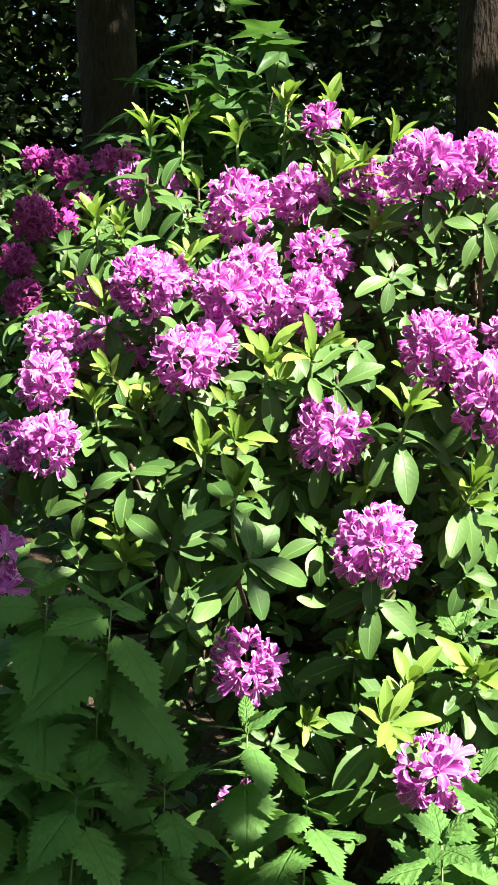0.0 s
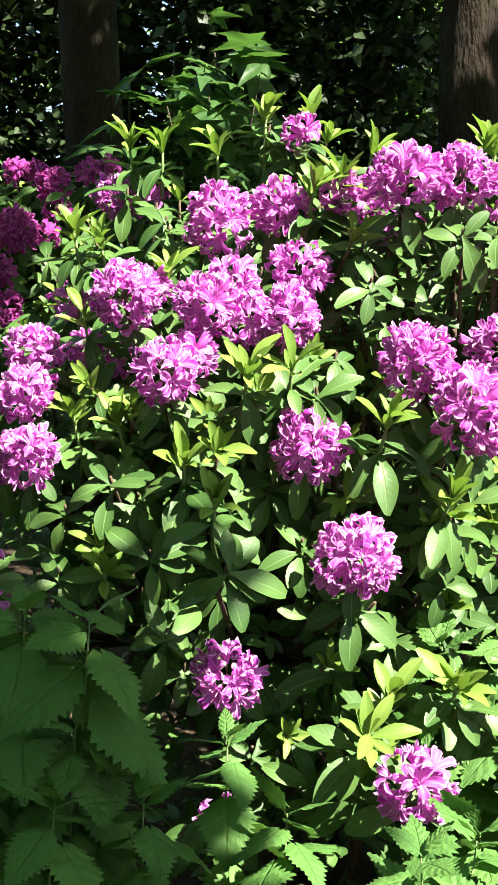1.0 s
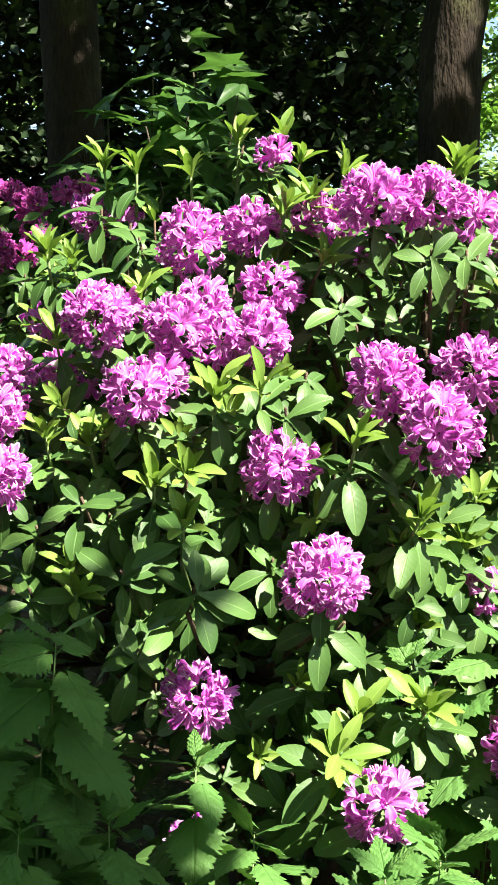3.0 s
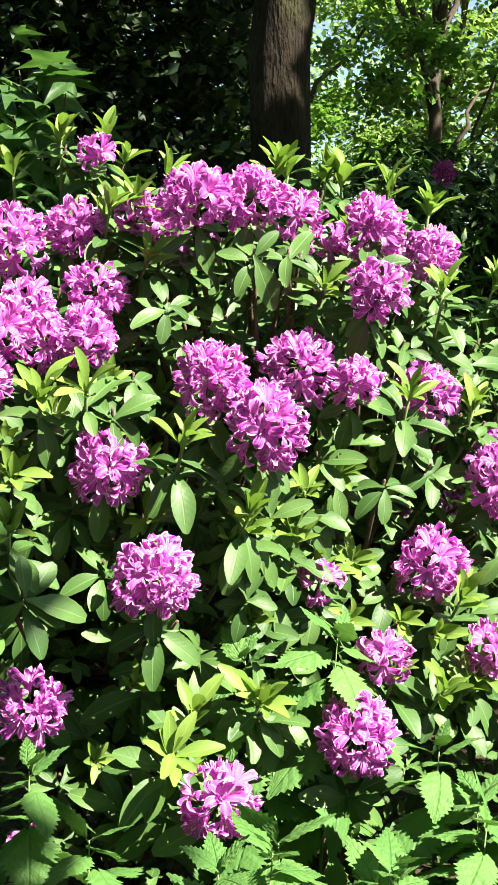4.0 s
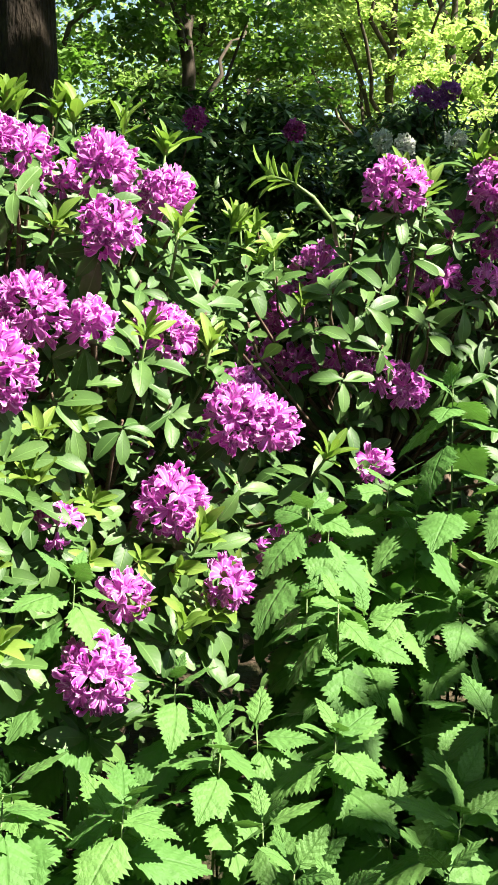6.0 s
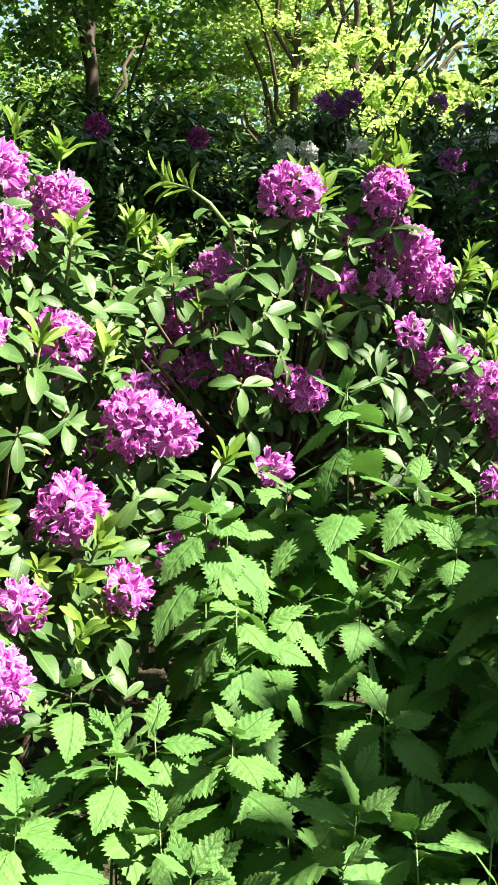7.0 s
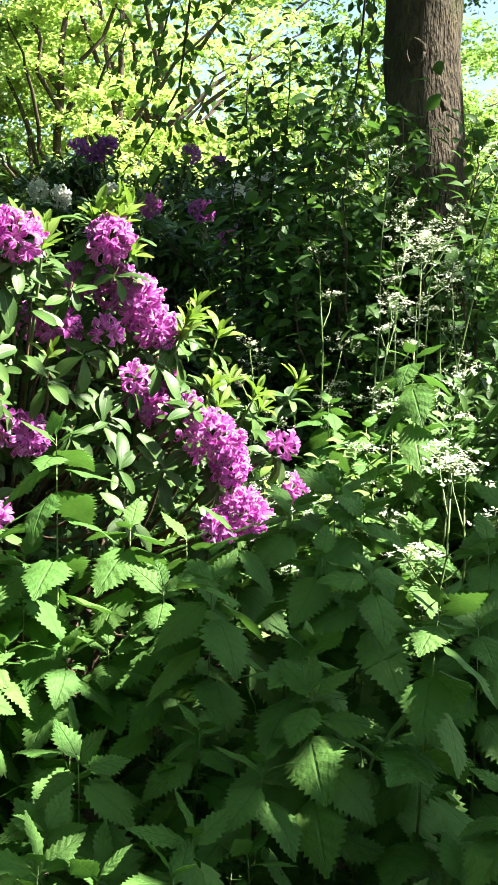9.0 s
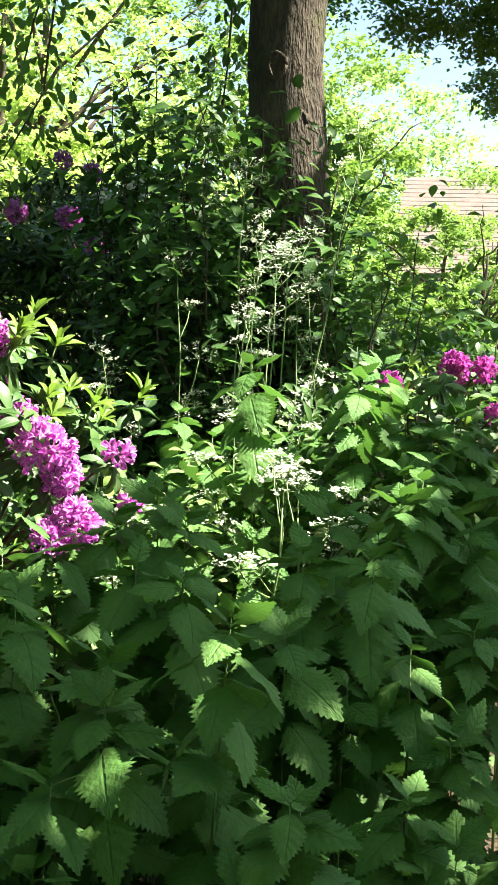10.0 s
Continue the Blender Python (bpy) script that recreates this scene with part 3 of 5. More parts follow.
def scatter(name, count, box, size, seed, mat, origin, flat=0.7, density=None, clumps=0, reach=0.5):
    """Leaves in a box (x0, y0, z0, x1, y1, z1), gathered in sprays, as a mesh about origin."""
    rng, rs = random.Random(seed), np.random.RandomState(seed)
    cs = []
    while len(cs) < (clumps or count // 7):
        c = Vector((rng.uniform(box[0], box[3]), rng.uniform(box[1], box[4]), rng.uniform(box[2], box[5])))
        if density and rng.random() > density(c):
            continue
        cs.append(tuple(c))
    cs = np.array(cs)
    if clumps:
        # leafy pads, thickest along their tops
        w = rs.randint(0, clumps, count // 7)
        fat = rs.uniform(0.6, 1.35, clumps)[w][:, None] * reach
        u = rs.normal(0, 1, (len(w), 3))
        u /= np.linalg.norm(u, axis=1, keepdims=True)
        u[:, 2] = np.abs(u[:, 2]) * 0.75 - 0.2
        cs = cs[w] + u * fat * rs.uniform(0.55, 1.05, (len(w), 1)) * np.array((1, 1, 0.7))
    m = len(cs)
    run = rs.uniform((-1, -1, -0.6), (1, 1, 0.2), (m, 3))
    run /= np.linalg.norm(run, axis=1, keepdims=True)
    p = cs[:, None, :] + run[:, None, :] * ((np.arange(7) - 3) * size * 0.7)[None, :, None] + rs.uniform(-1, 1, (m, 7, 3)) * size * 0.5
    p = p.reshape(-1, 3) - np.array(origin)
    k = len(p)
    d = rs.uniform((-1, -1, -0.5), (1, 1, 0.2), (k, 3))
    n = rs.uniform(-flat, flat, (m, 1, 3)) + rs.uniform(-0.35, 0.35, (m, 7, 3))
    n = n.reshape(-1, 3)
    n[:, 2] = 0.8
    return cloud(name, p, d, n, size * rs.uniform(0.7, 1.25, k), SPECK, mat, rs)


# shade over the clearing: unseen leaf screen added overhead, gaps cut for sun patches
LIT = [
    [(-0.8, 2.2), (-0.5, 2.08), (-0.3, 1.95), (-0.12, 1.8), (0.0, 1.66), (0.15, 1.47), (0.25, 1.28), (0.6, 1.15), (1.0, 1.05), (1.1, 1.1), (1.08, 1.28), (1.0, 1.38), (1.0, 1.58), (1.12, 1.66), (1.3, 1.74), (1.45, 1.84), (1.55, 2.02), (1.54, 2.3), (1.3, 2.5), (1.0, 2.56), (0.85, 2.6), (0.85, 2.76), (1.5, 2.76), (1.5, 3.3), (0.9, 3.5), (-0.9, 3.5)],
    [(1.35, 2.45), (1.7, 2.22), (2.0, 2.08), (2.1, 1.88), (2.4, 1.8), (2.72, 2.28), (2.98, 2.85), (3.15, 3.3), (2.6, 3.5), (2.0, 3.25), (1.5, 3.15)],
    [(1.96, 1.18), (2.22, 1.14), (2.25, 1.36), (2.02, 1.42)],
    [(1.08, 0.95), (1.38, 0.95), (1.38, 1.3), (1.12, 1.36)],
    [(-0.05, 6.5), (-0.05, 7.0), (-0.85, 7.42), (-0.85, 6.9)],
    [(2.6, 4.85), (3.4, 4.85), (3.4, 5.45), (2.6, 5.45)],
    [(2.35, 3.75), (2.95, 3.6), (3.1, 4.15), (2.5, 4.35)],
    [(-1.3, 4.65), (-0.85, 4.6), (-0.75, 5.1), (-1.3, 5.1)],
]


def inside(poly, x, y):
    hit = False
    for i in range(len(poly)):
        (x0, y0), (x1, y1) = poly[i - 1], poly[i]
        if (y0 > y) != (y1 > y) and x < x0 + (y - y0) / (y1 - y0) * (x1 - x0):
            hit = not hit
    return hit


def deep(x, y):
    """Where the added leaf screen is thickest."""
    return (1.2 < x < 3.6 and 0.0 < y < 2.5) or (-1.2 < x < 0.4 and 0.8 < y < 2.0) or (-3.5 < x < 0.4 and 6 < y < 7.6)


def cover(x, y):
    """Share of the sun that the leaf screen holds off above the place (x, y) at one metre's height."""
    if (y > 11 and x > 0.5) or (y < 0.2 and x > 1.0) or (x > 3.4 and y < 2.6):
        return 0.0
    if any(inside(p, x, y) for p in LIT):
        return 0.0
    fine = noise.noise(Vector((x * 3.1, y * 3.1, 2.0)))
    if deep(x, y) or (-3.5 < x < -1.4 and 6 < y < 7.6):
        return 1.0
    if x < -0.3 and 2.3 < y < 4.2:
        return 1.0 if fine > -0.05 else 0.0
    if 0.9 < x < 1.6 and 2.3 < y < 3.5:
        return 1.0 if fine > 0.08 else 0.0
    if x > 3.0 and y < 4.6:
        return 1.0 if fine > 0.05 else 0.0
    if y > 4.5 or x < -1:
        return 1.0 if fine > -0.64 else 0.0
    return 1.0 if fine > -0.56 else 0.0


tree_specs = {
    "near": ((4.6, -3.2, 0), (4.2, -2.6, 9.0), 0.28, 0.12),
    "left": ((-1.14, 6.2, 0), (-1.2, 6.3, 10.0), 0.165, 0.11),
    "middle": ((0.86, 6.1, 0), (0.92, 6.15, 10.0), 0.168, 0.12),
    "ivy": ((4.2, 4.47, 0), (4.12, 4.55, 10.0), 0.19, 0.2),
}
rng = random.Random(5)
crown = {k: [] for k in tree_specs}
step = 0.078
nx, ny = int(17 / step), int(20 / step)
for i in range(nx):
    for j in range(ny):
        for again in range(4 if -1.4 < -7 + i * step < 0.3 else 2):
            x, y = -7 + (i + rng.random()) * step, -6.5 + (j + rng.random()) * step
            if again and not deep(x, y):
                break
            if (y > 9.5 or x > 6 or x < -4 or y < -2) and rng.random() < 0.3:
                continue
            if rng.random() > cover(x, y):
                continue
            h = rng.uniform(4.6, 6.6) + max(0, y - 4) * 0.3
            # low unseen leaves added to deepen the shade on the left nettles
            if x < 0.3 and y < 2.0 and rng.random() < 0.6:
                h = rng.uniform(2.5, 4.6)
            p = Vector((x, y, 1)) + SUN * ((h - 1) / SUN.z)
            k = min(crown, key=lambda q: (Vector(tree_specs[q][0][:2]) - p.xy).length)
            crown[k].append(p)
TREE_LABEL = {
    "near": "unseen broadleaf tree added to shade the nettles",
    "left": "tall straight tree trunk in deep shade behind the rhododendron",
    "middle": "tall straight grey-brown trunk with a sunlit side",
    "ivy": "old tree with rough scarred bark and ivy-hung foot",
}
trees = {}
for k, (b, t, r0, r1) in tree_specs.items():
    lim = []
    pts = crown[k]
    for i in range(7):
        if pts:
            lim.append((rng.uniform(0.4, 0.62), tuple(rng.choice(pts)), 0.05))
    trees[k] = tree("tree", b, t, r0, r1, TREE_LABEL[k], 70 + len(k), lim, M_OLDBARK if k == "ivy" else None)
    if crown[k]:
        rs = np.random.RandomState(20 + len(k))
        p = np.array([tuple(q) for q in pts]) - np.array(b)
        d = rs.uniform((-1, -1, -0.6), (1, 1, 0.2), p.shape)
        n = np.array(SUN)[None, :] + rs.uniform(-0.45, 0.45, p.shape)
        part("crown", cloud("crown", p, d, n, rs.uniform(0.16, 0.25, len(p)), SPECK, M_TREE, rs), trees[k], None, "", "stuff")

# dark evergreen behind the bush, filling the near-black shade there
rng = random.Random(8)
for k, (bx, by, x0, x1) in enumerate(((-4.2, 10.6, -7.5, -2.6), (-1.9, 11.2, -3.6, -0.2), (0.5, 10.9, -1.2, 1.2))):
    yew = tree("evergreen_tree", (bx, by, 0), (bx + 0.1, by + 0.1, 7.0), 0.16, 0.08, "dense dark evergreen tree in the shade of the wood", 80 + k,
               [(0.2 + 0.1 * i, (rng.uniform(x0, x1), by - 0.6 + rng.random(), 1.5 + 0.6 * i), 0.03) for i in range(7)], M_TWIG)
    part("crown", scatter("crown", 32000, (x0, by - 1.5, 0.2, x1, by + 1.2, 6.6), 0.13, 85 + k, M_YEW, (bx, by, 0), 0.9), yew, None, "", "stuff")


# sunlit trees beyond
def far_tree(base, height, spread, mat, leaf, count, seed, r=0.12, low=0.6, label="", pads=5.0):
    rng = random.Random(seed)
    b = Vector(base)
    lim = []
    for i in range(14):
        a = rng.uniform(0, 6.3)
        s = rng.uniform(0.1, 0.75)
        lim.append((s, (b.x + math.cos(a) * spread * 0.8, b.y + math.sin(a) * spread * 0.8, height * min(1, s + rng.uniform(0.1, 0.3))), r * 0.4))
    t = tree("tree", base, (b.x + 0.2, b.y, height * 0.8), r, r * 0.3, label, seed, lim, M_TWIG)

    def dens(c):
        q = c - b
        rad = spread * (0.45 + 0.55 * math.sin(math.pi * min(1, max(0.02, (q.z - low) / (height - low))) ** 0.7))
        if q.xy.length > rad:
            return 0
        return 1

    part("crown", scatter("crown", count, (b.x - spread, b.y - spread, low, b.x + spread, b.y + spread, height * 1.05), leaf, seed, mat, base, 0.7, dens, int(spread * height * pads), 0.17 * spread), t, None, "", "stuff")
    return t


LIT_LABEL = "leafy green tree in full sun at the clearing's edge"
far_tree((2.35, 9.6, 0), 7.5, 1.25, M_TREE, 0.08, 9000, 90, 0.085, 1.2, "slim leaning tree with light green foliage")
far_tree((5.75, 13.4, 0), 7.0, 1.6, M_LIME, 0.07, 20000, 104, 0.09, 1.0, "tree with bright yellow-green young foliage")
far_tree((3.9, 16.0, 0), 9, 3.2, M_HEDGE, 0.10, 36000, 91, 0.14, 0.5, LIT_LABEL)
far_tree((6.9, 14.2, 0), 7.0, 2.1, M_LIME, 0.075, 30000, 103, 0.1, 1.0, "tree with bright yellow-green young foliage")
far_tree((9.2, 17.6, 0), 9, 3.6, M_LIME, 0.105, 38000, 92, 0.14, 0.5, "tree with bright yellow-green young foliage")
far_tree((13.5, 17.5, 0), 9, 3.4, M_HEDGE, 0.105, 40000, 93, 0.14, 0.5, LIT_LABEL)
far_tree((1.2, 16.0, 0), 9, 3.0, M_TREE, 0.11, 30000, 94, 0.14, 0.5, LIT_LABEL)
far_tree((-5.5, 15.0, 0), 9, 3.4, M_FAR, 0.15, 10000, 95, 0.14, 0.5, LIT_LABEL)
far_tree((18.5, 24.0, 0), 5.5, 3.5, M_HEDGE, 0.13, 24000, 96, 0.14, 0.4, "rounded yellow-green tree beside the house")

# unseen trees added behind and beside the camera to hold off low sky light
for k, (x, y) in enumerate(((-7.5, 1.5), (-6.5, -4.5), (-2.5, -7.0), (-4.2, -1.6))):
    far_tree((x, y, 0), 6.5, 3.0, M_TREE, 0.22, 9000, 110 + k, 0.14, 0.2, "unseen leafy tree added behind the camera to block sky light")

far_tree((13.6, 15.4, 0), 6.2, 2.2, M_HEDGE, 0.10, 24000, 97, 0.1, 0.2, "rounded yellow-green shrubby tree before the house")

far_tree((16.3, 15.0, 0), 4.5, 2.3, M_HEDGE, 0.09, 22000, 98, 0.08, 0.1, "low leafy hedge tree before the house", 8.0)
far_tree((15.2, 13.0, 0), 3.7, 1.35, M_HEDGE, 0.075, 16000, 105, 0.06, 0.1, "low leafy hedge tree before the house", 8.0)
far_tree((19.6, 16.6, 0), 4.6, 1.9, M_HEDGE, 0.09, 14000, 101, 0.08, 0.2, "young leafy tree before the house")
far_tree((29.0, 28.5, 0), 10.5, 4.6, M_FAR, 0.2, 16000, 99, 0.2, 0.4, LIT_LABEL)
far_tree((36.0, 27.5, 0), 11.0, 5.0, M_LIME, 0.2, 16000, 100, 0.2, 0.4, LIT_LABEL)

rng = random.Random(12)
belt = []
for i in range(46000):
    front = i < 38000
    a = radians(rng.uniform(0, 57)) if front else rng.uniform(0, 2 * math.pi)
    d = rng.uniform(28, 38)
    tall = 9.5 - 5.5 * min(1, max(0, math.degrees(a) - 36) / 8) if front else 8
    top = tall + 1.5 * noise.noise(Vector((math.cos(a) * 3, math.sin(a) * 3, 0))) + 1.6 * noise.noise(Vector((math.cos(a) * 14, math.sin(a) * 14, 4)))
    if not front and -0.1 < a < 1.1:
        continue
    if front and d > 35:
        top = max(top, 8.2 + 1.6 * noise.noise(Vector((math.cos(a) * 14, math.sin(a) * 14, 4))))
    p = Vector((math.sin(a) * d, math.cos(a) * d, rng.uniform(0, 1) ** 0.8 * top))
    if front and noise.noise(p * 0.45) < -0.2:
        continue
    belt.append((*p, rng.uniform(0.14, 0.26) * (1 if front else 4)))
belt = np.array(belt)
rs = np.random.RandomState(13)
k = len(belt)
turn = rs.uniform((-1, -1, -1), (1, 1, 0.4), (k, 3))
face = rs.uniform(-1, 1, (k, 3))
face[:, 2] = 1
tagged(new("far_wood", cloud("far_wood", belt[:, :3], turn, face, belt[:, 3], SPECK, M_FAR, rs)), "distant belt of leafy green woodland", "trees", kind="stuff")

# ---- rhododendrons ----
# where the flower trusses (x, y, z, width) and the young and old shoots stand, bush by bush
OPEN_TRUSS_A = [
    (0.092, 2.6, 1.799, 0.078), (-0.057, 2.4, 1.602, 0.132), (0.056, 2.45, 1.637, 0.119), (-0.33, 2.75, 1.67, 0.101), (-0.256, 2.75, 1.662, 0.065), (-0.207, 2.2, 1.45, 0.129), (-0.188, 2.3, 1.457, 0.097),
    (-0.375, 2.5, 1.433, 0.065), (-0.399, 2.3, 1.338, 0.11), (-0.31, 2.35, 1.343, 0.056), (-0.251, 2.35, 1.331, 0.067), (-0.391, 2.2, 1.262, 0.105), (-0.357, 2.1, 1.166, 0.106), (-0.427, 2.15, 1.15, 0.083),
    (-0.053, 2.15, 1.436, 0.12), (-0.021, 2.25, 1.467, 0.121),
]
OPEN_TRUSS_B = [
    (0.02, 2.2, 1.412, 0.092), (0.091, 2.2, 1.419, 0.113), (-0.109, 2.05, 1.32, 0.114), (-0.077, 2.12, 1.351, 0.085), (0.106, 2.3, 1.504, 0.112), (0.14, 2.03, 1.211, 0.126), (0.221, 1.87, 1.06, 0.132),
    (0.02, 1.92, 0.839, 0.109), (0.315, 1.72, 0.757, 0.114), (0.021, 1.9, 0.601, 0.039), (0.314, 2.07, 1.359, 0.126), (0.399, 1.98, 1.285, 0.137), (-0.383, 1.9, 1.006, 0.055), (-0.383, 1.9, 0.944, 0.046),
]
BROAD_TRUSS_A = [
    (0.3, 2.25, 1.68, 0.133), (0.399, 2.28, 1.682, 0.124), (0.222, 2.4, 1.651, 0.089), (0.178, 2.42, 1.656, 0.05), (0.495, 2.35, 1.658, 0.098), (0.556, 2.4, 1.608, 0.07), (0.63, 2.3, 1.632, 0.121),
    (0.8, 2.55, 1.593, 0.121), (0.616, 2.18, 1.516, 0.107), (0.3, 2.4, 1.607, 0.067), (0.482, 2.2, 1.373, 0.133), (0.582, 2.16, 1.345, 0.087), (0.76, 2.37, 1.31, 0.122), (0.889, 2.28, 1.152, 0.129),
    (0.954, 2.28, 1.133, 0.113), (0.74, 2.2, 1.001, 0.137),
]
BROAD_TRUSS_B = [
    (0.514, 2.12, 0.985, 0.08), (0.612, 2.0, 0.885, 0.092), (0.807, 2.05, 0.879, 0.092), (0.546, 1.88, 0.794, 0.132), (0.742, 2.62, 1.045, 0.108), (0.899, 2.65, 1.024, 0.091), (0.979, 2.6, 1.177, 0.084),
    (0.937, 2.12, 0.924, 0.051), (1.005, 2.12, 0.92, 0.052),
]
LEGGY_TRUSS_A = [
    (1.348, 2.6, 1.633, 0.145), (1.626, 2.65, 1.643, 0.125), (1.58, 2.75, 1.548, 0.093), (1.219, 2.75, 1.436, 0.126), (1.652, 2.68, 1.53, 0.12), (1.703, 2.66, 1.5, 0.135), (1.754, 2.66, 1.43, 0.126),
    (1.596, 2.6, 1.419, 0.066), (1.508, 2.7, 1.428, 0.119), (1.429, 2.72, 1.434, 0.077), (1.14, 2.75, 1.34, 0.125), (1.076, 2.75, 1.259, 0.065), (1.246, 2.7, 1.242, 0.123), (1.152, 2.72, 1.219, 0.082),
    (1.393, 2.6, 1.17, 0.108), (1.317, 2.6, 1.202, 0.048),
]
LEGGY_TRUSS_B = [
    (1.73, 2.65, 1.245, 0.115), (1.819, 2.68, 1.227, 0.169), (1.677, 2.6, 1.305, 0.056), (1.816, 2.45, 1.169, 0.148), (1.868, 2.45, 1.091, 0.104), (1.952, 2.5, 0.978, 0.069), (1.81, 2.4, 0.949, 0.081),
    (1.88, 2.4, 0.983, 0.132), (2.108, 2.5, 1.021, 0.067), (2.057, 2.5, 1.138, 0.066), (1.537, 2.12, 0.805, 0.057), (0.999, 2.75, 1.162, 0.081), (1.069, 2.75, 1.174, 0.082), (1.275, 2.5, 1.0, 0.08),
    (1.535, 2.9, 1.136, 0.112),
]
DEEP_TRUSS_A = [
    (-0.644, 3.44, 1.753, 0.109), (-0.767, 3.5, 1.795, 0.084), (-0.716, 3.5, 1.795, 0.067), (-0.546, 3.46, 1.793, 0.069), (-0.496, 3.46, 1.8, 0.063), (-0.71, 3.3, 1.616, 0.111), (-0.622, 3.4, 1.675, 0.078),
    (-0.642, 3.35, 1.6, 0.064), (-0.729, 3.2, 1.502, 0.077), (-0.691, 3.1, 1.397, 0.102), (-0.719, 3.3, 1.614, 0.119), (-0.746, 3.2, 1.498, 0.085),
]
OPEN_YOUNG_A = [
    (-0.296, 2.72, 1.781), (-0.22, 2.72, 1.78), (-0.091, 2.65, 1.767), (0.013, 2.65, 1.837), (0.107, 2.65, 1.836), (0.24, 2.5, 1.748), (0.179, 2.4, 1.686),
    (0.125, 2.4, 1.658), (0.466, 2.5, 1.763), (-0.347, 2.4, 1.572), (-0.295, 2.4, 1.556), (-0.294, 2.25, 1.407), (-0.208, 2.15, 1.218), (-0.302, 2.2, 1.225),
    (-0.068, 2.0, 1.173), (-0.001, 1.85, 1.137), (0.107, 2.0, 1.34), (0.033, 2.0, 1.328), (0.266, 1.96, 1.261), (0.374, 1.95, 1.147), (0.279, 1.85, 0.836),
    (0.248, 1.8, 0.799), (0.386, 1.85, 0.86), (-0.2, 2.0, 0.983), (-0.15, 2.35, 1.497), (-0.22, 2.05, 1.01),
]
OPEN_OLD_A = [
    (0.025, 1.82, 1.056), (0.221, 1.9, 0.991), (0.321, 2.35, 1.626), (0.225, 2.3, 1.568), (-0.202, 2.05, 1.141), (-0.293, 2.1, 1.078), (-0.123, 2.0, 1.026),
    (-0.161, 2.1, 1.104), (-0.088, 1.98, 0.896), (0.135, 2.0, 1.057), (0.069, 2.1, 1.164), (-0.061, 2.0, 0.832), (0.105, 2.0, 0.771), (0.238, 1.8, 0.718),
    (0.169, 1.85, 0.71), (0.063, 1.95, 0.709), (-0.147, 2.0, 0.726), (0.18, 2.15, 1.363), (0.198, 2.3, 1.452), (0.066, 2.1, 1.273), (-0.013, 2.1, 1.25),
    (-0.11, 2.15, 1.232), (0.291, 2.0, 0.909), (0.199, 2.0, 0.845),
]
BROAD_YOUNG_A = [
    (0.494, 2.55, 1.765), (0.572, 2.55, 1.754), (0.608, 2.55, 1.749), (0.711, 2.55, 1.734), (0.832, 2.7, 1.701), (0.796, 2.4, 1.513), (0.706, 2.28, 1.311),
    (0.374, 1.98, 1.121), (0.489, 2.15, 1.15), (0.464, 2.1, 1.067), (0.853, 2.35, 1.289), (0.52, 2.2, 0.987), (0.783, 2.15, 0.943), (0.632, 2.0, 0.854),
    (0.717, 2.0, 0.823), (0.796, 2.05, 0.83), (0.381, 1.86, 0.867), (1.052, 2.2, 1.08), (0.86, 2.4, 1.277), (1.002, 2.75, 1.536), (1.044, 2.75, 1.51),
    (0.833, 2.7, 1.701), (0.766, 2.05, 0.802),
]
BROAD_OLD_A = [
    (0.342, 2.1, 1.234), (0.603, 2.2, 1.559), (0.458, 2.2, 1.587), (0.396, 2.2, 1.586), (0.577, 2.35, 1.422), (0.718, 2.35, 1.198), (0.683, 2.3, 1.27),
    (0.423, 2.1, 1.128), (0.637, 2.4, 1.157), (0.516, 2.2, 1.216), (0.601, 2.3, 0.968), (0.66, 2.2, 0.969), (0.78, 2.2, 0.914), (0.483, 1.9, 0.751),
    (0.537, 1.88, 0.71), (0.781, 2.45, 1.421), (0.352, 2.3, 1.464), (0.293, 2.1, 1.128), (0.245, 2.35, 1.419), (0.676, 2.4, 1.444), (0.527, 2.4, 1.487),
    (0.931, 2.6, 1.418), (0.88, 2.5, 1.349), (0.86, 2.25, 0.981), (0.883, 2.25, 1.026), (0.447, 2.1, 0.881),
]
BROAD_OLD_B = [
    (0.571, 2.1, 0.817),
]
LEGGY_YOUNG_A = [
    (1.631, 2.7, 1.715), (1.662, 2.7, 1.73), (1.679, 2.65, 1.617), (1.036, 2.8, 1.543), (1.056, 2.7, 1.463), (1.091, 2.7, 1.477), (1.427, 2.6, 1.619),
    (1.377, 2.62, 1.658), (1.817, 2.6, 1.445), (1.802, 2.6, 1.403), (1.96, 2.7, 1.283), (2.095, 2.7, 1.251), (1.958, 2.8, 1.488), (2.029, 2.8, 1.413),
    (2.076, 2.8, 1.288), (2.371, 2.9, 1.265), (2.179, 2.8, 1.207),
]
LEGGY_OLD_A = [
    (0.996, 2.6, 1.45), (1.168, 2.5, 1.402), (1.244, 2.6, 1.478), (1.327, 2.6, 1.545), (1.267, 2.55, 1.376), (1.4, 2.6, 1.494), (1.536, 2.6, 1.375),
    (1.424, 2.55, 1.323), (1.195, 2.5, 1.214), (1.31, 2.55, 1.272), (1.583, 2.5, 1.11), (1.765, 2.45, 1.259), (1.706, 2.5, 1.105), (1.586, 2.6, 1.209),
    (1.068, 2.6, 1.425), (1.162, 2.6, 1.323), (1.355, 2.6, 1.584), (1.633, 2.62, 1.58), (1.739, 2.6, 1.361), (1.511, 2.62, 1.537), (0.913, 2.5, 1.377),
    (1.563, 2.4, 1.017),
]


def bush_shoots(young, old):
    return [(*p, 1) for p in young] + [(*p, 0) for p in old]


